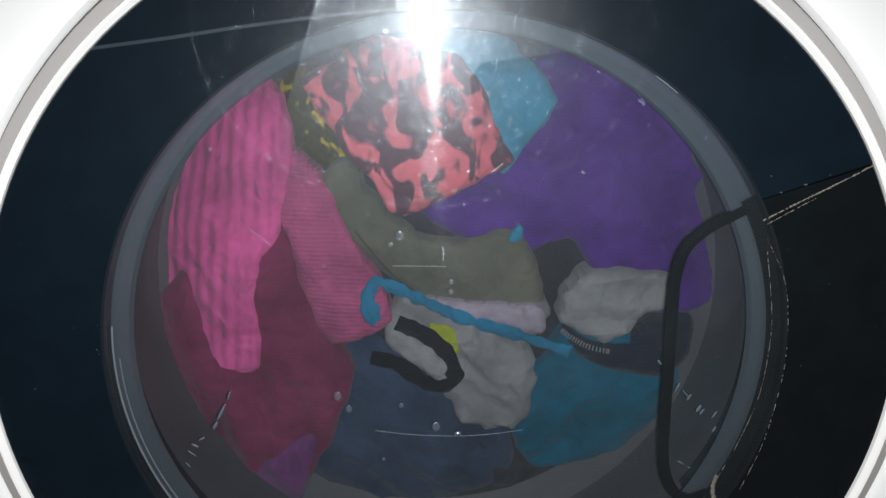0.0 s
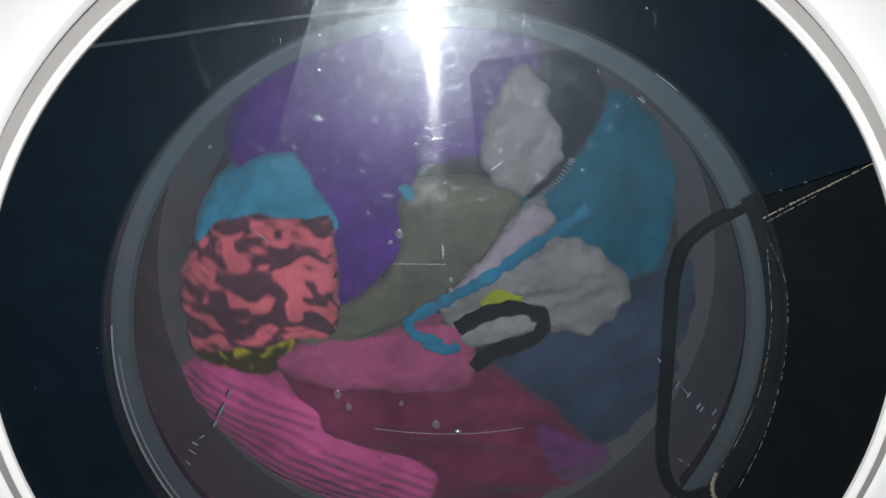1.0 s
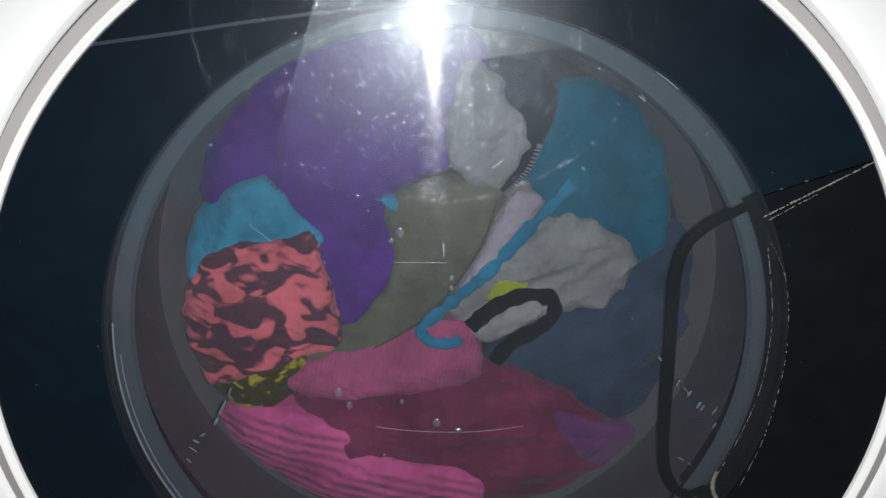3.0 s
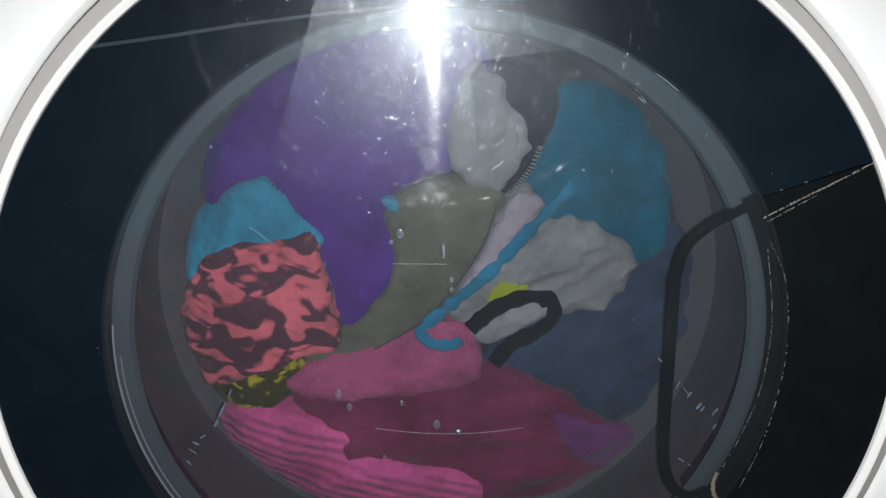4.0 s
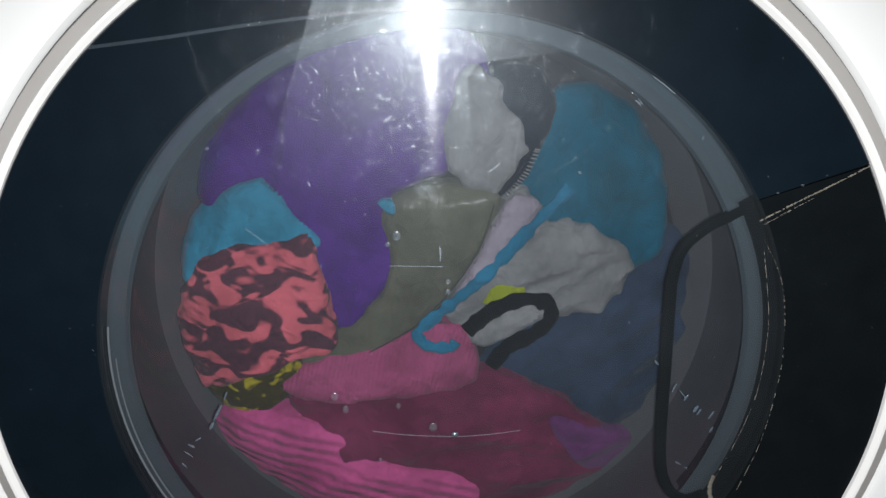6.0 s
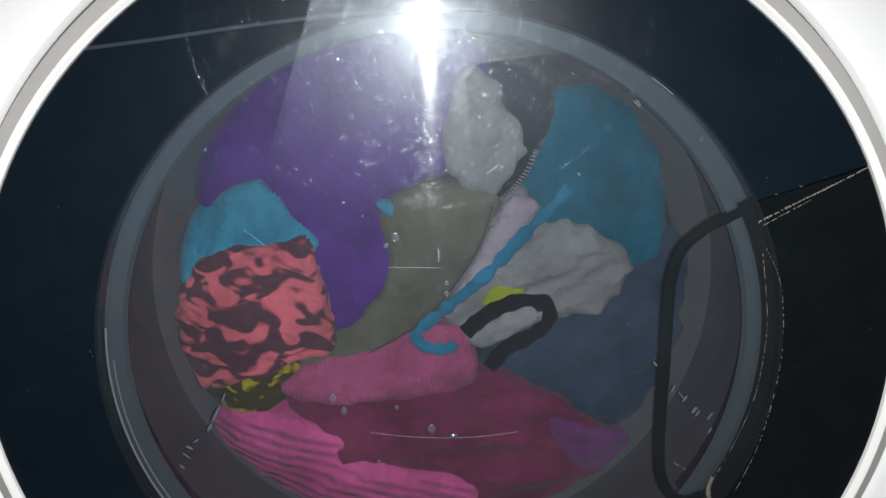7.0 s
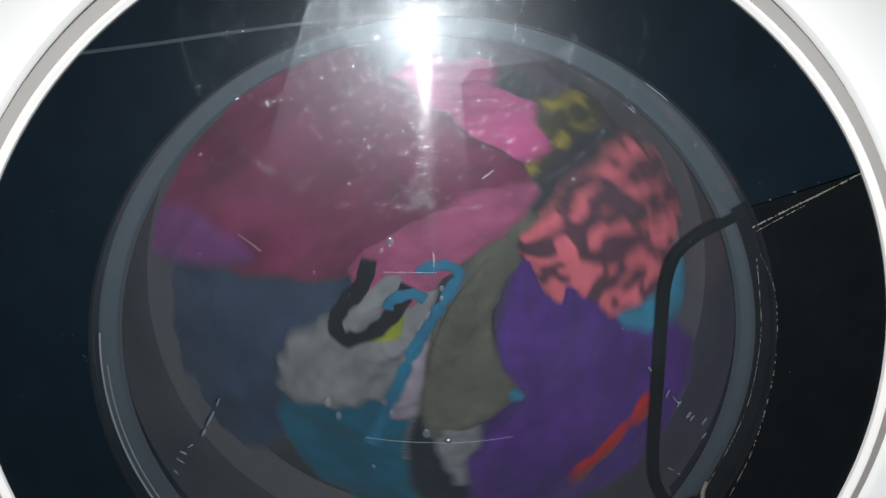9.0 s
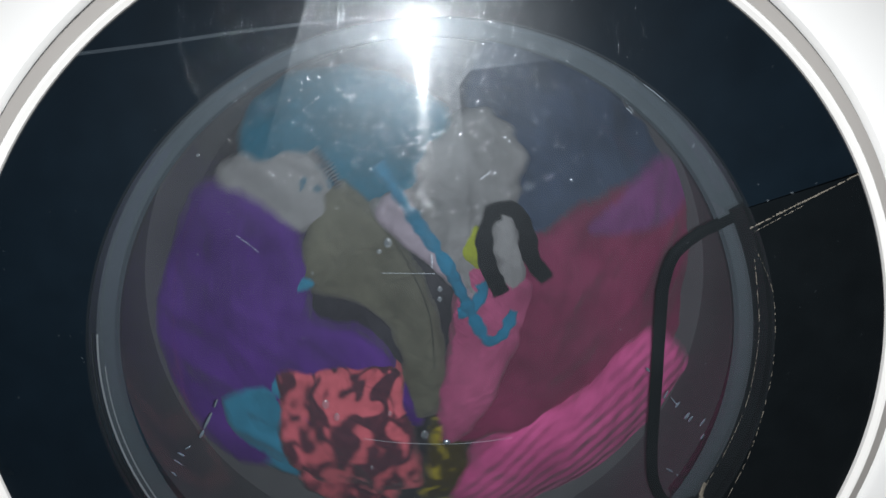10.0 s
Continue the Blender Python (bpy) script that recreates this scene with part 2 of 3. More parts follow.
def up(bm):
    bmesh.ops.translate(bm, verts=bm.verts, vec=(0, 0, ZC))
    return bm


part("door_seam", up(turned([(0.2242, 0.02), (0.2242, 0.003), (0.2255, 0.003), (0.2255, 0.02)])), M_SEAM, machine, "dark gap round the door")
trim = part("door_trim", up(turned([(0.2241, 0.018), (0.2241, 0.0), (0.2236, -0.0008), (0.2212, -0.0016), (0.2182, -0.0026), (0.2182, 0.018)])),
            M_TRIM, machine, "grey plastic ring round the black door")
part("trim_lip", up(turned([(0.2181, 0.015), (0.2181, -0.0028), (0.2176, -0.0033), (0.2166, -0.0030), (0.2150, -0.0008), (0.2150, 0.015)])),
     M_TRIM_EDGE, trim, "glossy white inner lip")

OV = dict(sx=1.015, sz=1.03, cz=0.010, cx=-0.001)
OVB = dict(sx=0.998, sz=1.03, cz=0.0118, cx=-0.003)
HA0, HA1 = -33.0, 30.6
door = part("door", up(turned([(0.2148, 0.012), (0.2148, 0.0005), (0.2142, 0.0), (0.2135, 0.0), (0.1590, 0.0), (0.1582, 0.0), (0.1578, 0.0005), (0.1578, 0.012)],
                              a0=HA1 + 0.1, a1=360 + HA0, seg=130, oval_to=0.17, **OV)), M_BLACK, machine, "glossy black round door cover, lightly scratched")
part("handle", up(turned([(0.2148, 0.012), (0.2148, 0.0009), (0.2138, -0.0002), (0.2130, -0.0002), (0.1598, -0.0002), (0.1588, -0.0002), (0.1578, 0.0006), (0.1578, 0.012)],
                         a0=HA0, a1=HA1 - 0.1, seg=40, oval_to=0.17, **OV)), M_HANDLE, door, "black door handle panel with a worn edge")
part("handle_groove", up(turned([(0.1577, 0.0045), (0.1577, 0.03), (0.1530, 0.03), (0.1522, 0.010), (0.1530, 0.0075), (0.1540, 0.0070)],
                                a0=HA0, a1=HA1, seg=40, **OV)), M_HANDLE, door, "black inner wall of the handle recess")
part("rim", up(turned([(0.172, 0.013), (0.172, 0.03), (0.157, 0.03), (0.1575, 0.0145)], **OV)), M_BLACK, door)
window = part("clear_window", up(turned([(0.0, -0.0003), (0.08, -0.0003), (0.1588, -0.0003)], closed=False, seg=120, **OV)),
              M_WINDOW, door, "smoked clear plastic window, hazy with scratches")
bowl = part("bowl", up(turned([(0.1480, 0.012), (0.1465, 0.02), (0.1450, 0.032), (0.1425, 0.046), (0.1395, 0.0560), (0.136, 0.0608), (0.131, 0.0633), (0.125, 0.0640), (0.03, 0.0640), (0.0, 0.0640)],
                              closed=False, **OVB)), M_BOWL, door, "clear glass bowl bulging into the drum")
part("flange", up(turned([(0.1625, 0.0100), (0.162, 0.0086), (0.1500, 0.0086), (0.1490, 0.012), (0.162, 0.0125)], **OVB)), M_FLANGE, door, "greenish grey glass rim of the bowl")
part("rim_ring", up(turned([(0.1572, 0.0068), (0.1568, 0.0062), (0.1562, 0.0068), (0.1566, 0.0074)], a0=172, a1=262, seg=60, **OV)), M_RIM, door, "thin pale moulded ring")
part("rim_ring", up(turned([(0.1546, 0.0076), (0.1543, 0.0070), (0.1540, 0.0076), (0.1543, 0.0082)], a0=178, a1=262, seg=60, **OV)), M_RIM, door, "thin pale moulded ring")

RECESS = [(13.8, 8.8), (12.9, 8.3), (12.0, 7.8), (11.0, 6.8), (10.66, 5.4), (10.66, 4.0), (10.8, 0.6), (11.0, -4.0), (11.4, -6.0), (12.3, -7.05), (13.5, -6.7)]
part("recess_rim", up(ribbon([(x / 100, z / 100) for x, z in spline(RECESS, False)], 0.0060, 0.0022, y=0.0095)), M_HANDLE, door, "dark edge of the finger recess")

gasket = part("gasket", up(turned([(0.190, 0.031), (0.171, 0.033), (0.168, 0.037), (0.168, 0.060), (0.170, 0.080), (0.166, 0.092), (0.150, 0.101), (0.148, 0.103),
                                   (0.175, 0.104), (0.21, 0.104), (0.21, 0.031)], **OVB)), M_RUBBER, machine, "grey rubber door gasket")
drum = part("drum", turned([(0.180, 0.106), (0.24, 0.112), (0.245, 0.119), (0.245, 0.42), (0.0, 0.43), (0.0, 0.434), (0.249, 0.424), (0.249, 0.112), (0.180, 0.102)],
                           closed=False, seg=96), M_STEEL, machine, "steel washing drum")
drum.location = (0, 0, ZC + 0.012)


# wear on the door: scratches, drops and chipped edges; added films and beads for haze, reflection and glints
GLARE = Vector((-0.011, 0, 0.166))


def scratches(count, seed, kind):
    """Fine shallow scratches, gathered to draw the torch glare's halo and tail, each a low rounded ridge.
    arc: round the glare; level: side by side below it; hatch: along the haze wedge's edge; stray: anywhere near."""
    rnd = random.Random(seed)
    bm = bmesh.new()
    made = 0
    while made < count:
        bend, w = rnd.gauss(0, 4), rnd.uniform(0.000018, 0.00004)
        if kind == "arc":
            r, b = min(rnd.expovariate(1 / 0.024) + 0.0004, 0.075), rnd.uniform(0, 2 * math.pi)
            x, z = GLARE.x + 1.25 * r * math.cos(b), GLARE.z + r * math.sin(b)
            a, n, bend = b + math.pi / 2 + rnd.gauss(0, 0.4), rnd.uniform(0.0015, 0.008), 0.5 / max(r, 0.01)
        elif kind == "level":
            x, z = rnd.gauss(-0.0085, 0.0045), rnd.uniform(0.092, 0.160)
            a, n, w = rnd.gauss(0.04, 0.2), rnd.uniform(0.0008, 0.0035), w * 1.8
        elif kind == "hatch":
            k, off = rnd.random(), rnd.expovariate(1 / 0.011)
            x, z = -0.053 - 0.028 * k + off, 0.178 - 0.075 * k
            a, n = math.atan2(0.075, 0.028) + rnd.gauss(0, 0.09), rnd.uniform(0.006, 0.026)
        else:
            x, z = rnd.gauss(-0.028, 0.028), rnd.gauss(0.146, 0.024)
            a, n, w = rnd.uniform(0, math.pi), rnd.uniform(0.0003, 0.0022), rnd.uniform(0.00005, 0.0001)
        if math.hypot(x, z) > 0.205:
            continue
        made += 1
        rows = []
        top = -0.0005 if math.hypot((x + 0.001) / 1.015, (z - 0.010) / 1.03) < 0.160 else -0.0001
        for i in range(4):
            t = (i / 3 - 0.5) * n
            c = Vector((x + t * math.cos(a) - bend * t * t * math.sin(a), 0, z + t * math.sin(a) + bend * t * t * math.cos(a)))
            side = Vector((-math.sin(a), 0, math.cos(a))) * w * (1 if 0 < i < 3 else 0.3)
            rows.append([bm.verts.new(c + side * k + Vector((0, top - h, 0))) for k, h in ((-1, 0), (-0.55, w * 0.55), (0, w * 0.7), (0.55, w * 0.55), (1, 0))])
        for p, q in zip(rows, rows[1:]):
            for j in range(4):
                bm.faces.new((p[j], p[j + 1], q[j + 1], q[j]))
    return up(bm)


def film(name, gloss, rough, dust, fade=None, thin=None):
    """A thin film: mostly clear, patchy, with a dull gloss."""
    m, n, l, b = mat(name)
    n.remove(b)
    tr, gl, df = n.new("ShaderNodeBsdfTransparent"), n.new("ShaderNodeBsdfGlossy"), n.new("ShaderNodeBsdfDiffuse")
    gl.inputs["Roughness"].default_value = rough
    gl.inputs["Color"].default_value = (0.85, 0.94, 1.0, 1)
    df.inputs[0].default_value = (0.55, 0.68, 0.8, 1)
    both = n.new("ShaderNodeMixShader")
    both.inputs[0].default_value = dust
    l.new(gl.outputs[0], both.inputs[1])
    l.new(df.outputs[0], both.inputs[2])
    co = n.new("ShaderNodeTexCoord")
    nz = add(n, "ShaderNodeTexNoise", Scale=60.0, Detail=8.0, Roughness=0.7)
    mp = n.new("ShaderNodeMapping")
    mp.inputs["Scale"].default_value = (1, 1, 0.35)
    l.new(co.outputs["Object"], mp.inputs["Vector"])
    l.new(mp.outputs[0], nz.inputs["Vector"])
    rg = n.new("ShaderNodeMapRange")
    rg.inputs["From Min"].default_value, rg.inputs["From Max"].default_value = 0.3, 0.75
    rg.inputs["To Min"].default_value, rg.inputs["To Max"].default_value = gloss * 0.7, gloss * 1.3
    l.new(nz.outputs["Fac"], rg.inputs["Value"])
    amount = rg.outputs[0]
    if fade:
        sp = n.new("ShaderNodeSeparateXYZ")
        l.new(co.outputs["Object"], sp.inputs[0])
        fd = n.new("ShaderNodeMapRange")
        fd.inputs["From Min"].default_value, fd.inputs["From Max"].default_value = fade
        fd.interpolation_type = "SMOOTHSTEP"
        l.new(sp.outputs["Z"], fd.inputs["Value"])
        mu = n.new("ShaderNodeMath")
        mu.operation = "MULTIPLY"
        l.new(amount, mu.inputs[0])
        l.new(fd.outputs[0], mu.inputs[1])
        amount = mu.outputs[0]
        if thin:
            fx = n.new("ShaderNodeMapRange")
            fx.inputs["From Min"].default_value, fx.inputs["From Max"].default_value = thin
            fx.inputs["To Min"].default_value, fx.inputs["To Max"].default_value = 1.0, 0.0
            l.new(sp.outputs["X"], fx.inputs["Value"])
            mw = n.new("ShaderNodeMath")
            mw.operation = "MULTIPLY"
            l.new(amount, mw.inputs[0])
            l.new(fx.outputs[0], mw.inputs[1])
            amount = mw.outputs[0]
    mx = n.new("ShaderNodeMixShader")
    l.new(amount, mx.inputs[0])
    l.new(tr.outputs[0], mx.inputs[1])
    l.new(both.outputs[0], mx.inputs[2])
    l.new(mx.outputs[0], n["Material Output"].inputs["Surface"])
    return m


M_SCRATCH = film("scratch_gloss", 0.095, 0.17, 0.02)
M_SPECK = film("scratch_glint", 0.3, 0.22, 0.05)
# Wedge of bright haze put in as a film, dying out downwards and rightwards.
M_HAZE = film("haze_film", 0.019, 0.40, 0.25, (ZC + 0.08, ZC + 0.17), (0.014, 0.065))
# A thin reflected line, put in as a pale, mostly diffuse strip.
M_STREAK = film("reflection_streak", 0.024, 0.4, 0.85)
M_DROP = clear("dried_drop", (0.97, 0.97, 0.98), 0.12, 0.8, haze=0.015, haze_rough=0.4, dust=0.035)
# Partly diffuse white, so the added beads show as glints.
M_GLINT = film("glint_gloss", 0.9, 0.17, 0.3)
M_SPARK = film("bead_gloss", 0.9, 0.38, 0.1)
M_RIDGE = film("ridge_gloss", 0.04, 0.38, 0.02)
tagged(part("scratch_wear", scratches(5200, 3, "arc"), M_SCRATCH, door, "fine bright wiping scratches"), kind="stuff")
tagged(part("scratch_wear", scratches(420, 9, "level"), M_SCRATCH, door, "level wiping scratches"), kind="stuff")
tagged(part("scratch_wear", scratches(420, 5, "hatch"), M_SCRATCH, door, "long slanting wiping scratches"), kind="stuff")
tagged(part("scratch_wear", scratches(420, 4, "stray"), M_SPECK, door, "short bright stray scratches"), kind="stuff")


def patch(outline, y):
    bm = bmesh.new()
    bm.faces.new([bm.verts.new((x / 100, y, z / 100)) for x, z in outline])
    return up(bm)


HAZE_OUTLINE = [(-5.2, 18.6), (-5.5, 17.5), (-6.2, 15.4), (-7.0, 13.1), (-7.6, 11.2), (-7.9, 7.4), (1.5, 7.4), (1.25, 9.6), (0.9, 13.1), (0.75, 14.6), (1.2, 15.2), (3.5, 15.5), (7.0, 15.9), (7.0, 18.6)]
STREAK = [(-14.6, 15.78), (-11.3, 16.2), (-8.6, 16.6), (-5.4, 17.0), (-2.2, 17.3)]
# x, z in cm, half width in m, length over width
DROPS = [(-2.7, 16.45, 0.0022, 1.0), (-2.37, -0.75, 0.0011, 1.2), (-2.3, 7.8, 0.0019, 1.2), (-2.7, 7.4, 0.0013, 0.8), (-5.4, -0.2, 0.0018, 1.3), (-4.9, -0.9, 0.0015, 1.4),
         (-0.7, -1.95, 0.0020, 1.2), (0.0, 5.6, 0.0012, 1.0), (0.0, 5.1, 0.0012, 1.0), (-3.3, -3.75, 0.0010, 1.0), (-10.2, 11.7, 0.0008, 1.0), (15.6, 10.0, 0.0009, 0.5),
         (14.55, 9.65, 0.0007, 0.5), (-0.35, 7.0, 0.0007, 3.0), (5.7, 10.6, 0.0007, 1.0)]
# the same with a lean in degrees: small pale beads added for the torch's glints on the bowl's wall
GLINTS = [(-11.5, -1.8, 0.0007, 4.0, 22), (-12.0, -2.8, 0.0011, 5.0, 28), (-12.4, -3.6, 0.0013, 2.0, 30), (-13.2, -4.4, 0.0008, 2.5, 60), (-13.6, -4.8, 0.0009, 2.5, -60),
          (-13.8, -5.3, 0.0006, 5.0, -50), (-14.1, -6.0, 0.0007, 3.0, -40), (-14.5, -6.6, 0.0008, 2.5, -50), (11.1, -0.2, 0.0009, 2.0, -40), (12.2, -1.7, 0.0007, 4.0, 20),
          (12.7, -2.1, 0.0006, 6.0, -40), (12.9, -2.3, 0.0009, 2.5, 30), (13.5, -3.0, 0.0012, 2.0, 30), (13.7, -3.2, 0.0009, 2.5, 30), (14.4, -3.4, 0.0008, 3.5, 30),
          (14.5, -4.3, 0.0009, 2.5, 30), (14.7, -4.5, 0.0007, 3.0, 20), (15.0, -4.6, 0.0008, 2.5, 20), (12.9, -6.4, 0.0009, 2.5, -60), (13.5, -6.8, 0.0009, 3.0, -55)]
STAR = (0.7, -6.5)
CHIP = [(13.5, -5.1), (13.39, -5.6), (13.45, -6.2), (13.7, -6.7)]
part("haze_patch", patch(HAZE_OUTLINE, -0.0007), M_HAZE, door, "cloudy wedge of bright haze laid on as a film", smooth=False)
part("streak", up(ribbon([(x / 100, z / 100) for x, z in STREAK], 0.0014, 0.0001, y=-0.0001)), M_STREAK, door, "thin bluish reflection put on as a pale strip")


def dust(count, seed):
    """Specks of dust and lint lying on the door."""
    rnd = random.Random(seed)
    bm = bmesh.new()
    while count:
        r, a = 0.214 * math.sqrt(rnd.random()), rnd.uniform(0, 2 * math.pi)
        x, z = r * math.cos(a), r * math.sin(a)
        d = rnd.uniform(0.00008, 0.00028) * (2 if rnd.random() < 0.06 else 1)
        y = -0.0004
        turn, long = rnd.uniform(0, 3.14), rnd.uniform(1, 2.6)
        top = bm.verts.new((x, y - d * 0.5, z))
        ring = []
        for k in range(5):
            b = 2 * math.pi * k / 5
            u, v = d * long * math.cos(b), d * math.sin(b)
            ring.append(bm.verts.new((x + u * math.cos(turn) - v * math.sin(turn), y, z + u * math.sin(turn) + v * math.cos(turn))))
        for k in range(5):
            bm.faces.new((ring[k], ring[(k + 1) % 5], top))
        count -= 1
    bmesh.ops.recalc_face_normals(bm, faces=bm.faces)
    return up(bm)


M_GOUGE = film("deep_scratch", 0.16, 0.3, 0.6)
for (ax, az), (bx, bz), w in (((8.51, 14.66), (9.49, 13.96), 0.00035), ((7.84, 13.69), (8.1, 13.46), 0.0004), ((7.95, 13.75), (8.15, 13.5), 0.0003), ((1.72, 10.64), (2.2, 11.01), 0.0004),
                              ((-2.64, 6.39), (-0.22, 6.34), 0.00022), ((-8.9, 8.19), (-7.98, 7.4), 0.00022), ((-0.4, 7.3), (-0.36, 6.6), 0.0004)):
    part("deep_scratch", up(ribbon([(ax / 100, az / 100), ((ax + bx) / 200 + 0.0003, (az + bz) / 200), (bx / 100, bz / 100)], w, 0.00008, y=-0.0004)), M_GOUGE, window)
M_DUST = film("lint_dust", 0.055, 0.6, 0.9)
tagged(part("dust", dust(380, 12), M_DUST, door, "pale dust specks on the door"), kind="stuff")


def drop(x, y, z, rx, rz, tilt=0.0, high=0.4):
    """A dried drop: a low rounded bead, longer than wide."""
    bm = bmesh.new()
    bmesh.ops.create_uvsphere(bm, u_segments=10, v_segments=7, radius=1.0,
                              matrix=pose(x, y, z, 0, tilt, 0) @ Matrix.Diagonal((rx, min(rx, rz) * high, rz, 1)))
    return up(bm)


for x, z, r, e in DROPS:
    part("dried_drop", drop(x / 100, -0.0003, z / 100, r, r * e, 0, 0.2), M_DROP, door)
for x, z, r, e, tilt in GLINTS:
    part("glint_bead", drop(x / 100, 0.03, z / 100, r * 0.75, r * e, tilt, 0.9), M_GLINT, bowl)


# Bead and ridge added to carry the torch's star and arc of light.
part("glint_bead", drop(STAR[0] / 100, 0.0632, STAR[1] / 100, 0.0022, 0.0017, 0, 0.7), M_SPARK, bowl, "bright bead added for the torch's star-shaped glint")
part("highlight_ridge", up(ribbon([(x / 100, z / 100) for x, z in spline([(-4.2, -6.2), (-2.0, -6.52), (0.7, -6.66), (2.8, -6.55), (4.6, -6.3)], False)],
                             0.0009, 0.0007, y=0.0638)), M_RIDGE, bowl)


def chipped(path, width, seed, gaps=0.3):
    """A worn edge: a broken line of small bare chips."""
    rnd = random.Random(seed)
    bm = bmesh.new()
    pts = spline(path, False, 26) / 100
    for p, q in zip(pts, pts[1:]):
        if rnd.random() < gaps:
            continue
        w = width * rnd.uniform(0.25, 1.0)
        o = np.array((rnd.gauss(0, 0.12), rnd.gauss(0, 0.12))) * width
        ribbon([p + o, (p + q) / 2 + o * 0.3, q + o], w, 0.0002, bm, y=-0.0002)
    return up(bm)


part("worn_edge", chipped([(13.95, 8.38), (15.4, 9.17), (17.0, 10.02), (18.5, 10.85)], 0.0010, 5, 0.12), M_WORN, door, "bare worn line above the handle")
part("worn_edge", chipped([(14.15, 8.2), (15.2, 8.82), (16.2, 9.4)], 0.0005, 6, 0.3), M_WORN, door)
# Chips along the groove; their pale colour also stands in for its edges' glints.
part("worn_edge", chipped([(14.2, 7.6), (15.4, 5.4), (15.95, 2.6), (16.0, 0.0), (15.6, -3.2), (14.8, -5.9)], 0.0004, 7, 0.45), M_WORN, door)
part("worn_edge", chipped([(14.35, 6.9), (15.0, 3.9), (15.15, 1.8), (15.0, -0.6), (14.35, -3.1), (13.5, -5.3)], 0.0004, 17, 0.4), M_WORN, door)
part("worn_edge", chipped(CHIP, 0.0028, 8, 0.0), M_WORN, door, "chipped bare corner of the handle")


# ---- laundry ----
AXIS = Vector((0, 0, ZC + 0.012))
FACE = 0.079
laundry = []


def heap(outline, depth=0.0, seed=0, folds=3.5, turn=0.0, fold_len=0.05, thick=0.03, edge=0.006, ragged=0.0018, cell=0.0022):
    """A crumpled cloth lying against the bowl: outline in centimetres round the drum's axis, depth in metres behind the glass.
    folds: height of the creases in mm, running at turn degrees."""
    ring = spline(outline, True, 10) / 100
    for i, p in enumerate(ring):
        v = noise.noise_vector(Vector((p[0] * 90 + seed * 7.3, p[1] * 90, seed)))
        w = noise.noise_vector(Vector((p[0] * 300 + seed * 3.1, p[1] * 300, seed + 5)))
        ring[i] = p + ragged * np.array((v.x, v.y)) * 1.6 + 0.0005 * np.array((w.x, w.y))
    a, b = ring, np.roll(ring, -1, 0)
    lo, hi = ring.min(0) - cell, ring.max(0) + cell
    nx, nz = int((hi[0] - lo[0]) / cell) + 1, int((hi[1] - lo[1]) / cell) + 1
    gx, gz = np.meshgrid(lo[0] + cell * np.arange(nx + 1), lo[1] + cell * np.arange(nz + 1), indexing="ij")
    pts = np.stack([gx.ravel(), gz.ravel()], 1)

    def near(p):
        ab = b - a
        t = np.clip(((p[:, None] - a) * ab).sum(2) / np.maximum((ab * ab).sum(1), 1e-12), 0, 1)
        q = a + t[..., None] * ab
        d = np.linalg.norm(p[:, None] - q, axis=2)
        k = d.argmin(1)
        return d[np.arange(len(p)), k], q[np.arange(len(p)), k]

    def inside(p):
        cross = (a[None, :, 1] > p[:, None, 1]) != (b[None, :, 1] > p[:, None, 1])
        xs = a[None, :, 0] + (p[:, None, 1] - a[None, :, 1]) * (b - a)[None, :, 0] / np.where(np.abs((b - a)[None, :, 1]) < 1e-12, 1e-12, (b - a)[None, :, 1])
        return ((cross & (p[:, None, 0] < xs)).sum(1) % 2) == 1

    dist, foot = near(pts)
    into = inside(pts)
    keep = into.reshape(nx + 1, nz + 1)
    cells = [(i, j) for i in range(nx) for j in range(nz) if keep[i:i + 2, j:j + 2].sum() >= 2]
    use = sorted({(i + di) * (nz + 1) + j + dj for i, j in cells for di in (0, 1) for dj in (0, 1)})
    index = {k: n for n, k in enumerate(use)}
    # grid corners that fall outside are drawn in to the outline
    xy = np.where(into[use][:, None], pts[use], foot[use])
    d = np.where(into[use], dist[use], 0.0)
    c, s = math.cos(radians(turn)), math.sin(radians(turn))
    verts = []
    for (x, z), e in zip(xy, d):
        u, v = (x * c + z * s), (-x * s + z * c)
        f = noise.noise(Vector((u / fold_len * 0.35 + seed, v / fold_len * 1.5, seed * 1.7)))
        g = 1 - 2.2 * abs(noise.noise(Vector((u / fold_len * 0.6 - seed, v / fold_len * 2.1, seed * 0.9 + 4))))
        h = noise.noise(Vector((x * 130, z * 130, seed + 9)))
        rise = folds * 0.0014 * (0.9 * f + 0.6 * g + 0.2 * h)
        k = max(0.0, 1 - e / edge)
        back = edge * 0.75 * (1 - math.sqrt(max(0.0, 1 - k * k)))
        r = math.hypot(x, z)
        y = max(FACE + depth - rise * (0.35 + 0.65 * (1 - k)), 0.069) + back + max(0.0, r - 0.125) ** 2 * 9
        verts.append((x, y, z))
    n = len(verts)
    verts += [(x, FACE + depth + thick, z) for x, y, z in verts]
    faces, sides = [], {}
    for i, j in cells:
        q = [index[k] for k in (i * (nz + 1) + j, (i + 1) * (nz + 1) + j, (i + 1) * (nz + 1) + j + 1, i * (nz + 1) + j + 1)]
        faces += [q, [k + n for k in q[::-1]]]
        for p, r in zip(q, q[1:] + q[:1]):
            if sides.pop((r, p), None) is None:
                sides[(p, r)] = True
    faces += [(p, p + n, r + n, r) for p, r in sides]
    me = bpy.data.meshes.new("cloth")
    me.from_pydata(verts, [], faces)
    bm = bmesh.new()
    bm.from_mesh(me)
    bpy.data.meshes.remove(me)
    bmesh.ops.dissolve_degenerate(bm, dist=1e-6, edges=bm.edges)
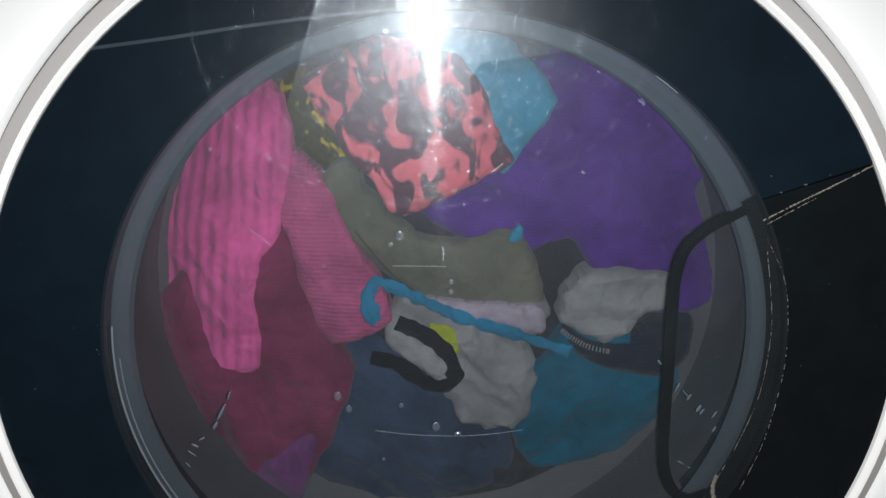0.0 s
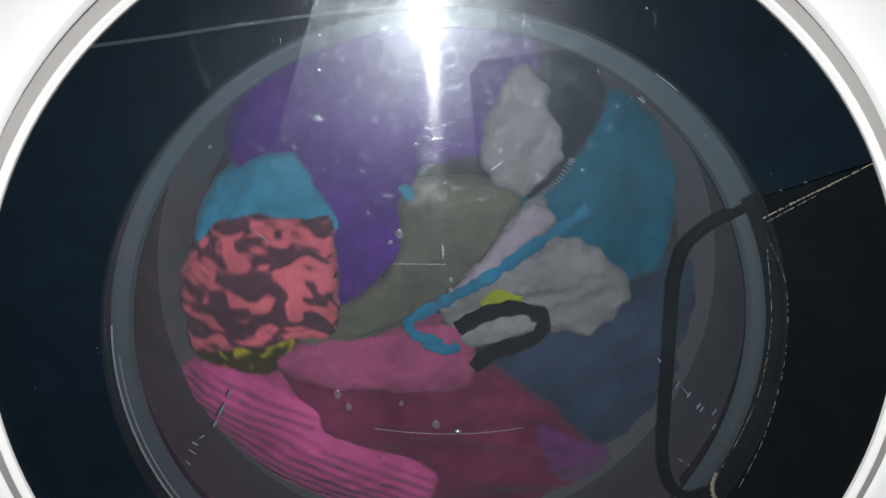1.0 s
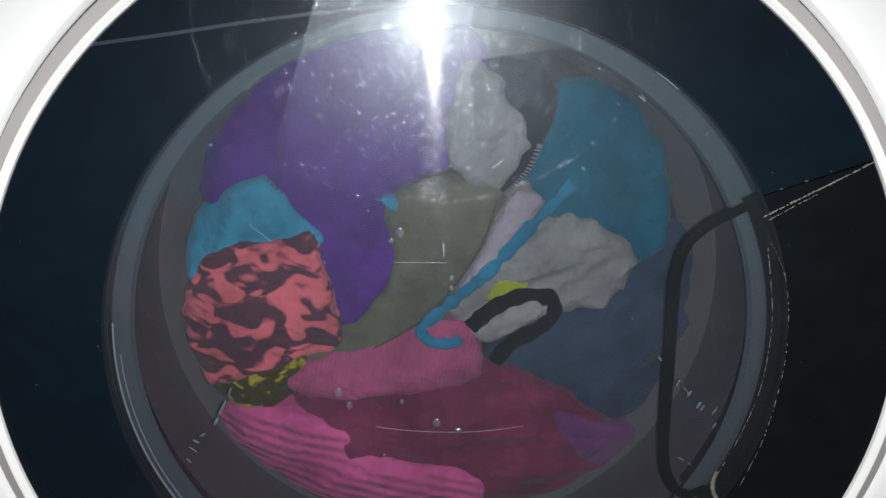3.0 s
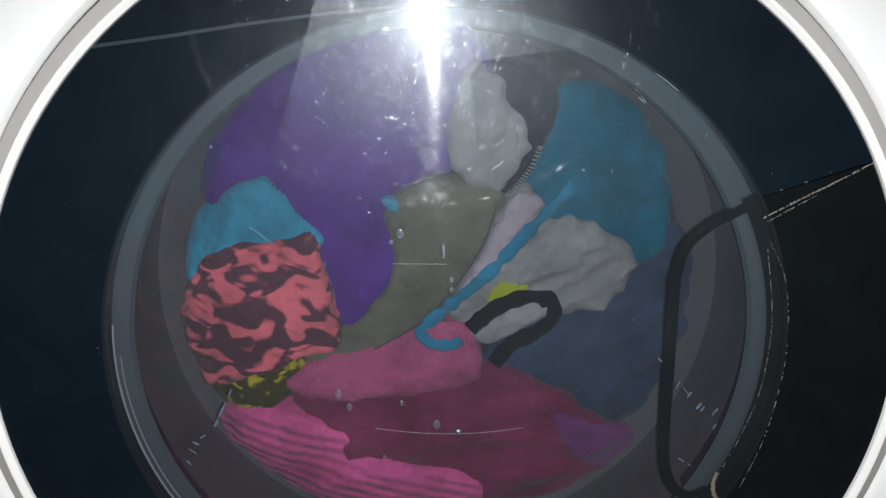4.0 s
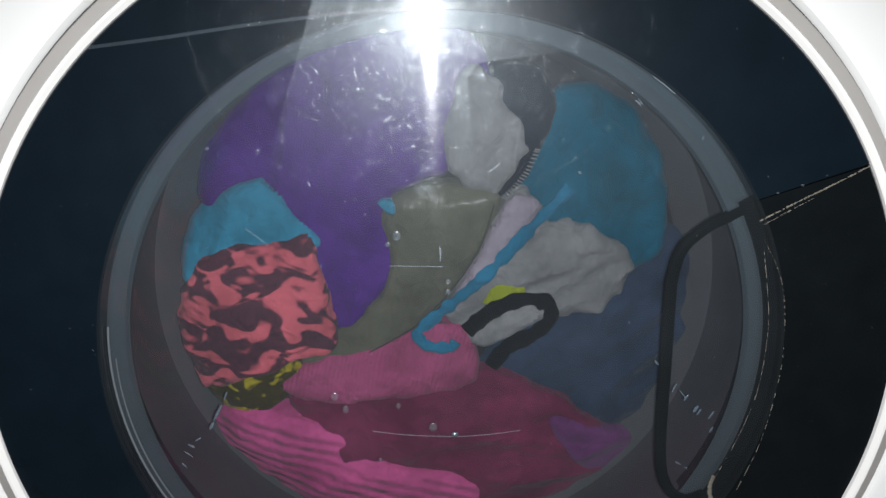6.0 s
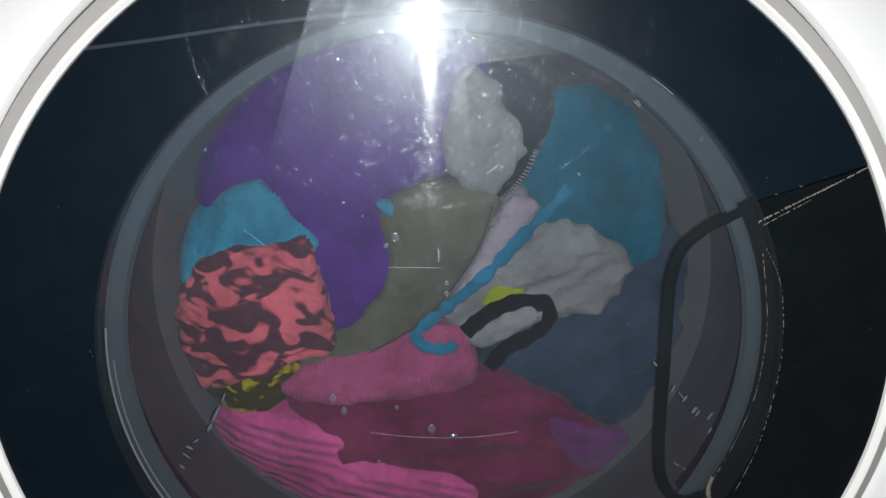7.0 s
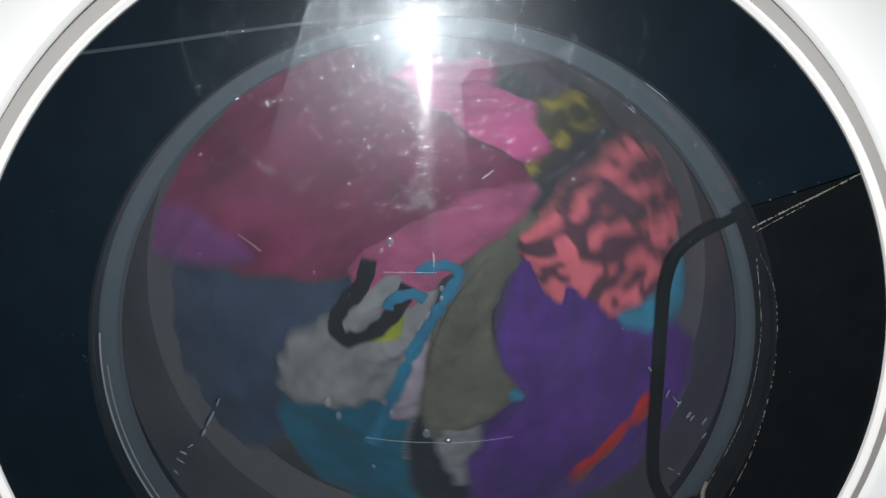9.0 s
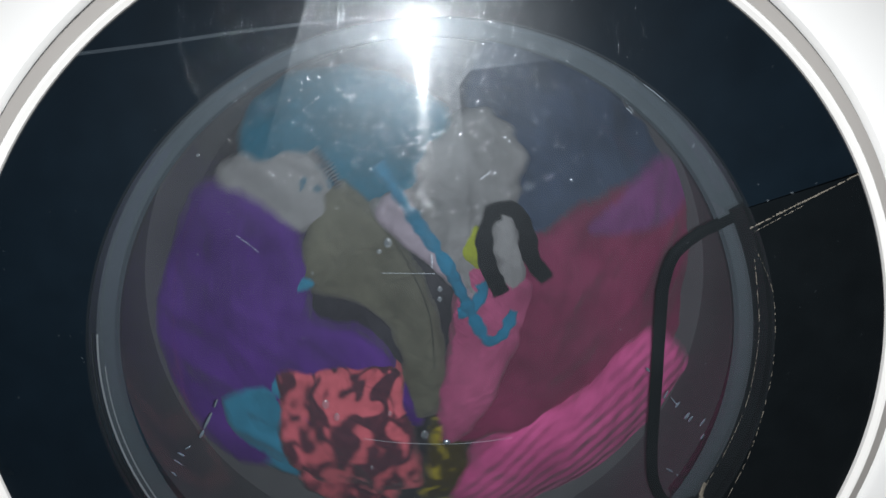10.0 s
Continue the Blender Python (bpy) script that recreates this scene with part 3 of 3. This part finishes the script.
    bmesh.ops.recalc_face_normals(bm, faces=bm.faces)
    return bm


def garment(name, label, category, centre):
    ob = tagged(new(name), label, category, group="laundry in the drum")
    ob.matrix_world = Matrix.Translation(AXIS)
    laundry.append((name, ob, Vector((centre[0] / 100, 0, centre[1] / 100))))
    return ob


C_PURPLE = cloth("purple_jersey", (0.10, 0.034, 0.235))
C_SKY = cloth("sky_blue_satin", (0.05, 0.28, 0.43))
C_LEOPARD = cloth("coral_spotted_print", (0.80, 0.17, 0.21), spots=(60.0, (0.035, 0.028, 0.045)), cover=0.465)
C_YELLOW = cloth("yellow_black_print", (0.45, 0.36, 0.03), spots=(90.0, (0.02, 0.015, 0.02)), cover=0.36)
C_PINK = cloth("bright_pink_rib_knit", (0.72, 0.12, 0.33), ribs=40.0, rib_turn=-18, rib_high=0.0016)
C_CRIMSON = cloth("crimson_jersey", (0.22, 0.036, 0.09))
C_ROSE = cloth("rose_marl_knit", (0.44, 0.095, 0.205), ribs=120.0, rib_turn=78, rib_high=0.0004)
C_OLIVE = cloth("olive_grey_jersey", (0.145, 0.14, 0.105))
C_WHITE = cloth("greyed_white_cotton", (0.275, 0.27, 0.272))
C_BLUSH = cloth("pale_blush_cotton", (0.39, 0.33, 0.385))
C_TEAL = cloth("teal_jersey", (0.010, 0.115, 0.18))
C_TRIMBLUE = cloth("blue_elastic", (0.025, 0.19, 0.32))
C_SLATE = cloth("slate_blue_jersey", (0.042, 0.062, 0.108))
C_NAVY = cloth("dark_navy_cotton", (0.018, 0.022, 0.035))
C_BLACK = cloth("black_elastic", (0.008, 0.008, 0.010))
C_LIME = cloth("lime_label", (0.33, 0.37, 0.03))
C_CHARCOAL = cloth("charcoal_backing", (0.045, 0.042, 0.05))
C_SEAM = cloth("olive_thread", (0.075, 0.072, 0.055))
C_ORCHID = cloth("orchid_jersey", (0.21, 0.06, 0.20))
C_RED = cloth("red_jersey", (0.55, 0.03, 0.03))

# A dark sheet added behind the garments, so gaps between them stay dark.
g = garment("dark_backing", "dark charcoal backing added behind the load to darken its gaps", "towel", (0, 0))
part("body", heap([(0, 16.5), (9, 13.8), (14.8, 8), (16.3, 0), (14, -8.5), (8, -14.5), (0, -16.2), (-8.5, -14), (-14.5, -8), (-16.4, 0), (-14.2, 8.5), (-8, 14.5)], 0.024, 41, 6, 20, cell=0.004), C_CHARCOAL, g)
g = garment("slate_shirt", "crumpled slate blue jersey shirt in the drum", "shirt", (8, -3))
part("body", heap([(3.2, -3.2), (7.1, -0.4), (9, 2.5), (11.3, 4.2), (15.2, 3.2), (17, -3.6), (15.6, -10), (11, -14.5), (6.5, -13.5), (3.5, -9), (2.0, -6)], 0.016, 3, 4, 35), C_SLATE, g)
g = garment("purple_shirt", "crumpled deep purple jersey shirt in the drum", "shirt", (-6, 6))
part("body", heap([(-13.5, 9), (-8.2, 14.2), (-2.6, 15.2), (1.2, 15.2), (2.6, 13.6), (2.2, 9.6), (0.3, 7.6), (-2.9, 6.1), (-2.6, 3.3), (-3.2, 1.0), (-5.0, -1.8), (-6.8, -2.8), (-9, 1), (-11, 4), (-13.6, 5)], 0.010, 1, 4, 70), C_PURPLE, g)
g = garment("teal_shirt", "crumpled teal jersey shirt in the drum", "shirt", (8, 7))
part("body", heap([(3.5, 6.0), (4.6, 10.3), (6.0, 12.2), (9.5, 12.0), (12.2, 9.2), (13.2, 5.0), (12.4, 2.2), (10.0, 1.5), (6.9, 2.3), (5.0, 4.0)], 0.009, 2, 4, -50), C_TEAL, g)
g = garment("navy_sock", "dark navy sock with a stitched edge in the drum", "sock", (4.5, 9))
part("body", heap([(2.6, 13.6), (5.4, 13.2), (6.2, 11.2), (5.5, 8.4), (4.0, 6.4), (2.9, 5.8), (3.4, 8.0), (3.0, 11)], 0.006, 5, 2, 60), C_NAVY, g)
g = garment("olive_leggings", "olive grey jersey leggings twisted across the drum", "leggings", (-1.5, 1.8))
part("body", heap([(-3.3, 5.6), (-0.3, 6.9), (3.3, 6.6), (2.6, 3.7), (1.3, 1.3), (-1.3, -1.8), (-5.1, -4.4), (-7.4, -4.9), (-8.6, -3.8), (-8.2, -2.6), (-6.8, -2.4), (-4.8, -1.1), (-3.0, 1.7)], 0.005, 4, 3, 55), C_OLIVE, g)
part("tag", heap([(-3.5, 6.1), (-2.7, 6.0), (-2.6, 5.3), (-3.2, 5.4)], 0.003, 21, 0.6, edge=0.002, thick=0.008, cell=0.001), C_SKY, g, "sky blue tag")
part("seam", ribbon([(x / 100, z / 100) for x, z in spline([(2.9, 5.9), (2.2, 3.6), (0.9, 1.3), (-1.5, -1.4), (-4.6, -3.3)], False)], 0.0009, 0.0008, y=0.0815), C_SEAM, g, "darker overlocked seam")
g = garment("white_sock", "greyed white cotton sock with overlocked hem", "sock", (2.4, 9.8))
part("body", heap([(0.5, 11.5), (1.2, 13.3), (3.0, 12.7), (3.7, 11.0), (4.9, 9.4), (4.4, 8.1), (3.2, 6.6), (1.9, 6.75), (0.5, 7.5), (0.1, 9.7)], 0.003, 6, 3.5, 80, fold_len=0.035, ragged=0.0025), C_WHITE, g)
hem = [(x / 100, z / 100) for x, z in spline([(5.0, 9.1), (4.55, 8.0), (3.9, 7.1), (3.2, 6.4)], False, 6)]
part("hem", ribbon(hem, 0.0042, 0.002, y=0.0815), C_NAVY, g, "dark hem tape")
for (ax, az), (bx, bz) in zip(hem, hem[1:]):
    d = Vector((bx - ax, 0, bz - az)).normalized()
    part("stitch", ribbon([(ax - d.z * 0.0032, az + d.x * 0.0032), (ax - d.z * 0.0002 + d.x * 0.0006, az + d.x * 0.0002 + d.z * 0.0006)], 0.0009, 0.0006, y=0.0794), C_WHITE, g)
g = garment("white_vest", "pale grey-white cotton vest with blue piping", "vest", (6, 2))
part("body", heap([(4.2, 6.6), (5.6, 6.0), (6.3, 5.0), (8.5, 4.4), (11.1, 2.9), (10.8, 1.1), (9.2, -0.7), (6.1, -1.2), (3.8, -2.4), (1.4, -2.4), (0.2, -0.5), (1.6, 2.0), (2.9, 4.7)], 0.003, 7, 4.5, 30, fold_len=0.03, ragged=0.003), C_WHITE, g)
part("panel", heap([(4.2, 6.5), (5.4, 5.9), (4.5, 4.2), (2.7, 1.9), (0.9, -0.3), (0.5, 0.3), (1.7, 2.2), (2.9, 4.7)], -0.0022, 8, 1.5, 50, edge=0.004, thick=0.01), C_BLUSH, g, "pale blush panel")
part("piping", ribbon([(x / 100, z / 100) for x, z in spline([(7.0, 7.0), (4.7, 4.5), (2.5, 2.0), (0.6, 0.3), (-0.8, -0.9), (-1.5, -1.7), (-0.9, -2.4), (0.7, -2.6)], False)], 0.0064, 0.0012, y=0.0742, uneven=0.9), C_TRIMBLUE, g, "blue elastic piping")
part("lining", heap([(1.5, -2.0), (3.0, -0.9), (4.8, -0.2), (5.8, -0.7), (5.0, -1.7), (3.6, -2.4), (2.4, -3.0)], 0.001, 31, 3, 20, fold_len=0.02, edge=0.003, thick=0.008), C_WHITE, g, "greyed crumpled lining")
part("label", heap([(2.4, -0.2), (2.6, 0.8), (3.3, 1.4), (4.2, 1.4), (4.9, 0.8), (4.4, 0.1), (3.4, -0.2)], 0.0, 9, 0.5, edge=0.003, thick=0.006), C_LIME, g, "lime yellow label")
strap = part("strap", ribbon([(x / 100, z / 100) for x, z in spline([(1.4, -1.7), (2.9, -0.4), (4.7, 0.3), (6.1, 0.0), (6.3, -1.0), (5.4, -1.9), (3.9, -2.7), (2.9, -4.0)], False)], 0.0100, 0.0014, y=0.0778, uneven=0.5), C_BLACK, g, "black elastic strap loop")
g = garment("crimson_shirt", "dark crimson jersey shirt folded in the drum", "shirt", (2, -10))
part("body", heap([(-9.5, -6.2), (-5.1, -5.6), (-0.3, -5.6), (2.8, -4.6), (6.0, -6.0), (8.6, -7.5), (12, -10.8), (11, -15), (5.4, -18), (-1, -18), (-5, -13), (-7.5, -9.2)], 0.004, 10, 4, 10), C_CRIMSON, g)
part("lining", heap([(6.6, -7.8), (9.3, -8.3), (12.6, -10.4), (11, -13.2), (8.8, -11.6)], 0.001, 11, 2, 30, edge=0.006), C_ORCHID, g, "orchid purple turned-out lining")
g = garment("rose_sweater", "rose pink marl knit sleeve with blue tape", "sweater", (-3.5, -4.5))
part("sleeve", heap([(-9.8, -5.3), (-8.0, -3.9), (-4.9, -3.0), (-1.4, -1.7), (1.1, -1.3), (2.2, -4.0), (1.6, -5.6), (-1.5, -6.2), (-5.2, -6.6), (-8.4, -6.4)], 0.0, 12, 2.5, 15), C_ROSE, g)
part("tape", ribbon([(x / 100, z / 100) for x, z in spline([(-1.4, -1.9), (-0.9, -2.5), (0.4, -2.6), (0.8, -2.2)], False)], 0.007, 0.0014, y=0.0752, uneven=0.5), C_TRIMBLUE, g, "blue neck tape")
g = garment("pink_jumper", "bright pink ribbed knit jumper in the drum", "jumper", (-6, -11))
part("body", heap([(-14.2, -7.6), (-10.1, -7.0), (-6.0, -8.8), (-3.2, -11.0), (1.7, -12.0), (2.5, -14.2), (0.5, -18), (-5.5, -18.5), (-11.5, -15), (-14, -11)], -0.001, 13, 3.5, 20), C_PINK, g)
g = garment("spotted_shorts", "coral pink shorts with dark animal spots and blue band", "shorts", (-11, 0.5))
part("body", heap([(-12.6, 3.5), (-10.1, 3.7), (-7.5, 4.1), (-7.1, 2.4), (-6.7, 0.6), (-6.2, -1.6), (-6.6, -3.1), (-9.0, -3.9), (-12.1, -5.1), (-14.8, -5.8), (-15.2, -3.8), (-15.9, -1.9), (-15.5, 0.1), (-14.4, 1.9)], 0.0, 14, 3, 20), C_LEOPARD, g)
part("waistband", heap([(-9.9, 7.2), (-8.6, 5.6), (-7.1, 3.4), (-10.0, 2.7), (-12.7, 2.0), (-15.2, 0.9), (-14.9, 3.8), (-13.7, 5.8), (-12.9, 5.9), (-12.0, 6.9)], 0.0045, 15, 3, 70), C_SKY, g, "sky blue satin waistband")
shorts_leg = part("leg", heap([(-12.0, 2.0), (-9.5, 1.5), (-8.8, -2.5), (-11.5, -4.2), (-14.2, -4.8), (-14.8, -2.0), (-14.2, 0.8)], 0.006, 18, 3, 20), C_LEOPARD, g)
g = garment("patterned_scarf", "yellow and black patterned scarf peeping out", "scarf", (-11, -6))
part("body", heap([(-15.0, -5.6), (-12.0, -4.6), (-8.6, -3.6), (-8.9, -5.6), (-10.6, -7.2), (-13, -7.4)], 0.003, 16, 2, 20, edge=0.006), C_YELLOW, g)
g = garment("red_shirt", "red jersey shirt at the back of the drum", "shirt", (-8, 14))
part("body", heap([(-4.2, 15.0), (-4.0, 17.2), (-8, 16.2), (-11.4, 13.6), (-10.2, 11.4), (-7.2, 13.4)], -0.002, 17, 3, 40), C_RED, g)


# ---- movement ----
# drum turn in degrees (counter-clockwise), measured from its rest
TURN = [(0.0, -82.6), (0.1, -82), (0.2, -80), (0.3, -76), (0.4, -69), (0.5, -60.7), (0.6, -51), (0.7, -41), (0.8, -30), (0.9, -20), (1.0, -9.8),
        (1.1, -2), (1.2, 5), (1.3, 10), (1.4, 13), (1.5, 14.5), (1.6, 15), (1.8, 14), (2.0, 11), (2.2, 6.5), (2.4, 3), (2.7, 1), (3.2, 0.2), (4.0, 0), (4.5, 0), (7.0, 0), (7.5, 0), (7.6, 0.5), (7.7, 3), (7.8, 10),
        (7.9, 21), (8.0, 33.1), (8.1, 45), (8.2, 57), (8.3, 72), (8.4, 90), (8.5, 109.3), (8.6, 126), (8.7, 144), (8.8, 163), (8.9, 182), (9.0, 202),
        (9.1, 226), (9.2, 251), (9.3, 277), (9.4, 304), (9.5, 327.5), (9.6, 349), (9.7, 370), (9.8, 390), (9.9, 408), (10.0, 424)]


# how each garment slides and turns within the heap: seconds, cm along and across at rest, degrees, and mm back
SLIDE = {}
SLIDE["spotted_shorts"] = [(0, 0.4, 0.2, 8), (0.5, 1.1, -0.4, -6), (1.0, 0.3, -0.2, -1), (1.5, 0.2, 0.8, 2), (2.0, 0.1, 0.4, 0), (2.5, 0, 0, 0), (7.6, 0, 0, 0), (8.0, 0.4, 0.7, 20), (8.5, 1.0, 0.2, -6), (9.0, 0.5, 0.8, 2), (9.5, 1.1, -0.3, 9), (10.0, 1.0, 1.7, 16)]
SLIDE["purple_shirt"] = [(0, 0.5, 1.8, 0, 0), (0.5, 0.6, 1.8, 0, 0), (1.0, 0.2, 1, 0, 0), (1.5, 0, 0, 0, 0), (7.6, 0, 0, 0, 0), (8.0, 0.5, 1.8, 0, 0), (8.4, 1.4, 1.3, 0, -9.5), (8.5, 1.6, 1.2, 0, -9.5), (9.0, 0.3, 1.8, 0, -9.5), (9.5, 1.5, 1.5, 0, -9.5), (9.7, 1.0, 1.2, 0, -4.5), (10.0, -1.0, 0.1, 0, -4.5)]
SLIDE["red_shirt"] = [(0, 1, -2.4, 0, 14), (8.2, 1, -2.4, 0, 14), (8.45, 0.2, -1.0, 0, -8), (9.1, 0.6, -1.2, 0, -8), (9.4, 1, -2.4, 0, 14), (10.0, 1, -2.4, 0, 14)]
SLIDE["olive_leggings"] = [(0, -0.4, -1.2, 0), (0.5, -0.1, -0.5, 0), (1.0, -0.1, 0.2, 0), (1.5, 0, 0, 0), (7.6, 0, 0, 0), (8.0, 0.5, 0.3, 0), (8.5, 0.8, 0.3, 0), (9.0, 0.7, 1.6, 0), (9.5, 0.2, 0.7, 0), (10.0, 1.2, 1.6, 0)]
SLIDE["white_sock"] = [(0, -0.7, 0.3, 0, 0), (0.5, -0.6, 0.8, 0, 0), (1.0, 0.3, 0.4, 0, 0), (1.5, 0, 0, 0, 0), (7.6, 0, 0, 0, 0), (8.0, 0.3, -0.6, 0, 0), (8.4, 1.2, 0.6, 0, 4), (8.5, 1.3, 0.8, 0, 4), (9.0, 0.4, -0.2, 0, 4), (9.5, 1.4, -0.9, 0, 4), (9.8, 0.8, 0.4, 0, 3.5), (10.0, 0.4, 1.0, 0, 3.5)]
SLIDE["teal_shirt"] = [(0, -0.2, 1.6, 0), (0.5, 0.1, 0.1, 0), (1.0, -0.6, 1.0, 0), (1.5, 0, 0, 0), (7.6, 0, 0, 0), (8.0, 1.1, -0.9, 0), (8.5, -0.3, 1.6, 0), (9.0, -1.0, 0.4, 0), (9.5, -1.2, 2.3, 0), (10.0, -2.3, 1.8, 0)]
SLIDE["white_vest"] = [(0, -1.8, -0.2, 15), (0.5, -0.5, -0.1, -4), (1.0, -0.3, 0.0, -2), (1.5, 0, 0, 0), (7.6, 0, 0, 0), (8.0, 0.7, 0.0, -14), (8.5, -0.1, -0.4, -3), (9.0, -0.4, -0.5, -3), (9.5, 0.3, 0.8, 0), (10.0, 0.5, -0.5, 11)]
SLIDE["slate_shirt"] = [(0, -0.8, -1.2, 0), (0.5, -0.4, -1.2, 0), (1.0, 0.9, 0.2, 0), (1.5, 0, 0, 0), (7.6, 0, 0, 0), (8.0, 0.8, 1.7, 0), (9.0, 1.1, 1.1, 0), (9.5, 0.8, 0.6, 0), (10.0, 1.1, 0.0, 0)]
SLIDE["crimson_shirt"] = [(0, 0.9, -1.5, 0), (0.5, -1.0, 0.0, 0), (1.0, 0.4, 0.4, 0), (1.5, 0, 0, 0), (7.6, 0, 0, 0), (8.0, 0.4, 1.1, 0), (8.5, 0.5, 0.8, 0), (9.0, 1.6, 1.0, 0), (9.5, -1.5, 1.8, 0), (10.0, 1.3, 2.0, 0)]
SLIDE["rose_sweater"] = [(0, -0.4, -1.9, 0), (0.5, -0.7, -1.4, 0), (1.0, 0.4, -0.2, 0), (1.5, 0, 0, 0), (7.6, 0, 0, 0), (8.0, 1.8, 0.1, 0), (8.5, 1.9, 0.1, 0), (9.0, 1.7, 0.9, 0), (9.5, 0.7, 0.2, 0), (10.0, 2.0, 0.7, 0)]
SLIDE["pink_jumper"] = [(0, 0.3, 0.3, 4, 0), (0.5, 1.2, -0.4, 0, 0), (1.0, -0.8, 0.6, 0, 0), (1.5, 0, 0, 0, 0), (7.6, 0, 0, 0, 0), (8.0, 1.8, 0.3, 0, 0), (8.5, 1.1, 0.3, 0, 0), (8.7, 1.0, 0.3, 0, 0), (8.95, 3.2, 1.2, 0, 13), (9.1, 2.4, 1.2, 0, 13), (9.3, 0.3, 0.6, 0, 0), (9.5, 0.2, 0.6, 0, 0), (10.0, 1.8, 0.4, 0, 0)]
SLIDE["patterned_scarf"] = [(0, 0.1, -0.4, 0, 11), (0.3, 0, -0.6, 0, 11), (0.5, 0, -0.8, 0, 3), (1.0, 0.1, -0.1, 0, 0), (1.5, 0, 0, 0, 0), (7.6, 0, 0, 0, 0), (8.0, 0.9, 0, 0, 0), (8.5, 1.9, -1.2, 0, 0), (8.75, 1.5, -1.2, 0, 0), (8.9, 1.4, -1.2, 0, 12), (9.2, 1.2, -1.3, 0, 12), (9.4, 0.9, -1.3, 0, 0), (9.5, 0.8, -1.3, 0, 0), (10.0, 1.6, 0.1, 0, 0)]
SLIDE["navy_sock"] = [(0, 0.8, 1.2, 0, 0), (0.5, 0.4, 1.6, 0, 0), (1.0, 0.6, 1.2, 0, 0), (1.5, 0, 0, 0, 0), (7.6, 0, 0, 0, 0), (9.5, 0, 0, 0, 0), (9.75, 0, 0, 0, 8), (10.0, 0, 0, 0, 8)]


# parts that shift on their own garment: seconds, cm along and across, degrees
LEG = [(0, 0, 0, 0), (7.6, 0, 0, 0), (8.0, -1.2, -1.0, 0), (8.5, -1.6, 1.0, 0), (9.0, -1.2, 0, 0), (9.5, 0, 0, 0), (10.0, -2.0, 0.4, 0)]
LOOP = [(0, 0, 0, 0), (7.6, 0, 0, 0), (8.2, 0.2, 0, 12), (8.5, 0.2, 0.2, 30), (8.8, 0, 0, 15), (9.1, 0, 0, 0), (10.0, 0, 0, 0)]


def between(rows, t):
    for (a, *p), (b, *q) in zip(rows, rows[1:]):
        if a <= t <= b:
            k = (t - a) / (b - a)
            return [u + (v - u) * k for u, v in zip(p, q)]
    return list(rows[0][1:]) if t < rows[0][0] else list(rows[-1][1:])


def motions():
    walk(drum, [(t, pose(*AXIS, 0, -a, 0)) for t, a in TURN])
    for name, ob, centre in laundry:
        rows, shifts = [], SLIDE.get(name)
        for t, a in TURN:
            dx, dz, da, *back = between(shifts, t) if shifts else (0, 0, 0)
            dy = back[0] / 1000 if back else 0
            own = Matrix.Translation(centre + Vector((dx / 100, dy, dz / 100))) @ pose(0, 0, 0, 0, -da, 0) @ Matrix.Translation(-centre)
            rows.append((t, pose(*AXIS, 0, -a, 0) @ own))
        walk(ob, rows)
    for piece, shifts, centre in ((shorts_leg, LEG, Vector((-0.12, 0, -0.01))), (strap, LOOP, Vector((0.04, 0, -0.01)))):
        walk(piece, [(t, Matrix.Translation(centre + Vector((dx / 100, 0, dz / 100))) @ pose(0, 0, 0, 0, -da, 0) @ Matrix.Translation(-centre)) for t, dx, dz, da in shifts])


motions()
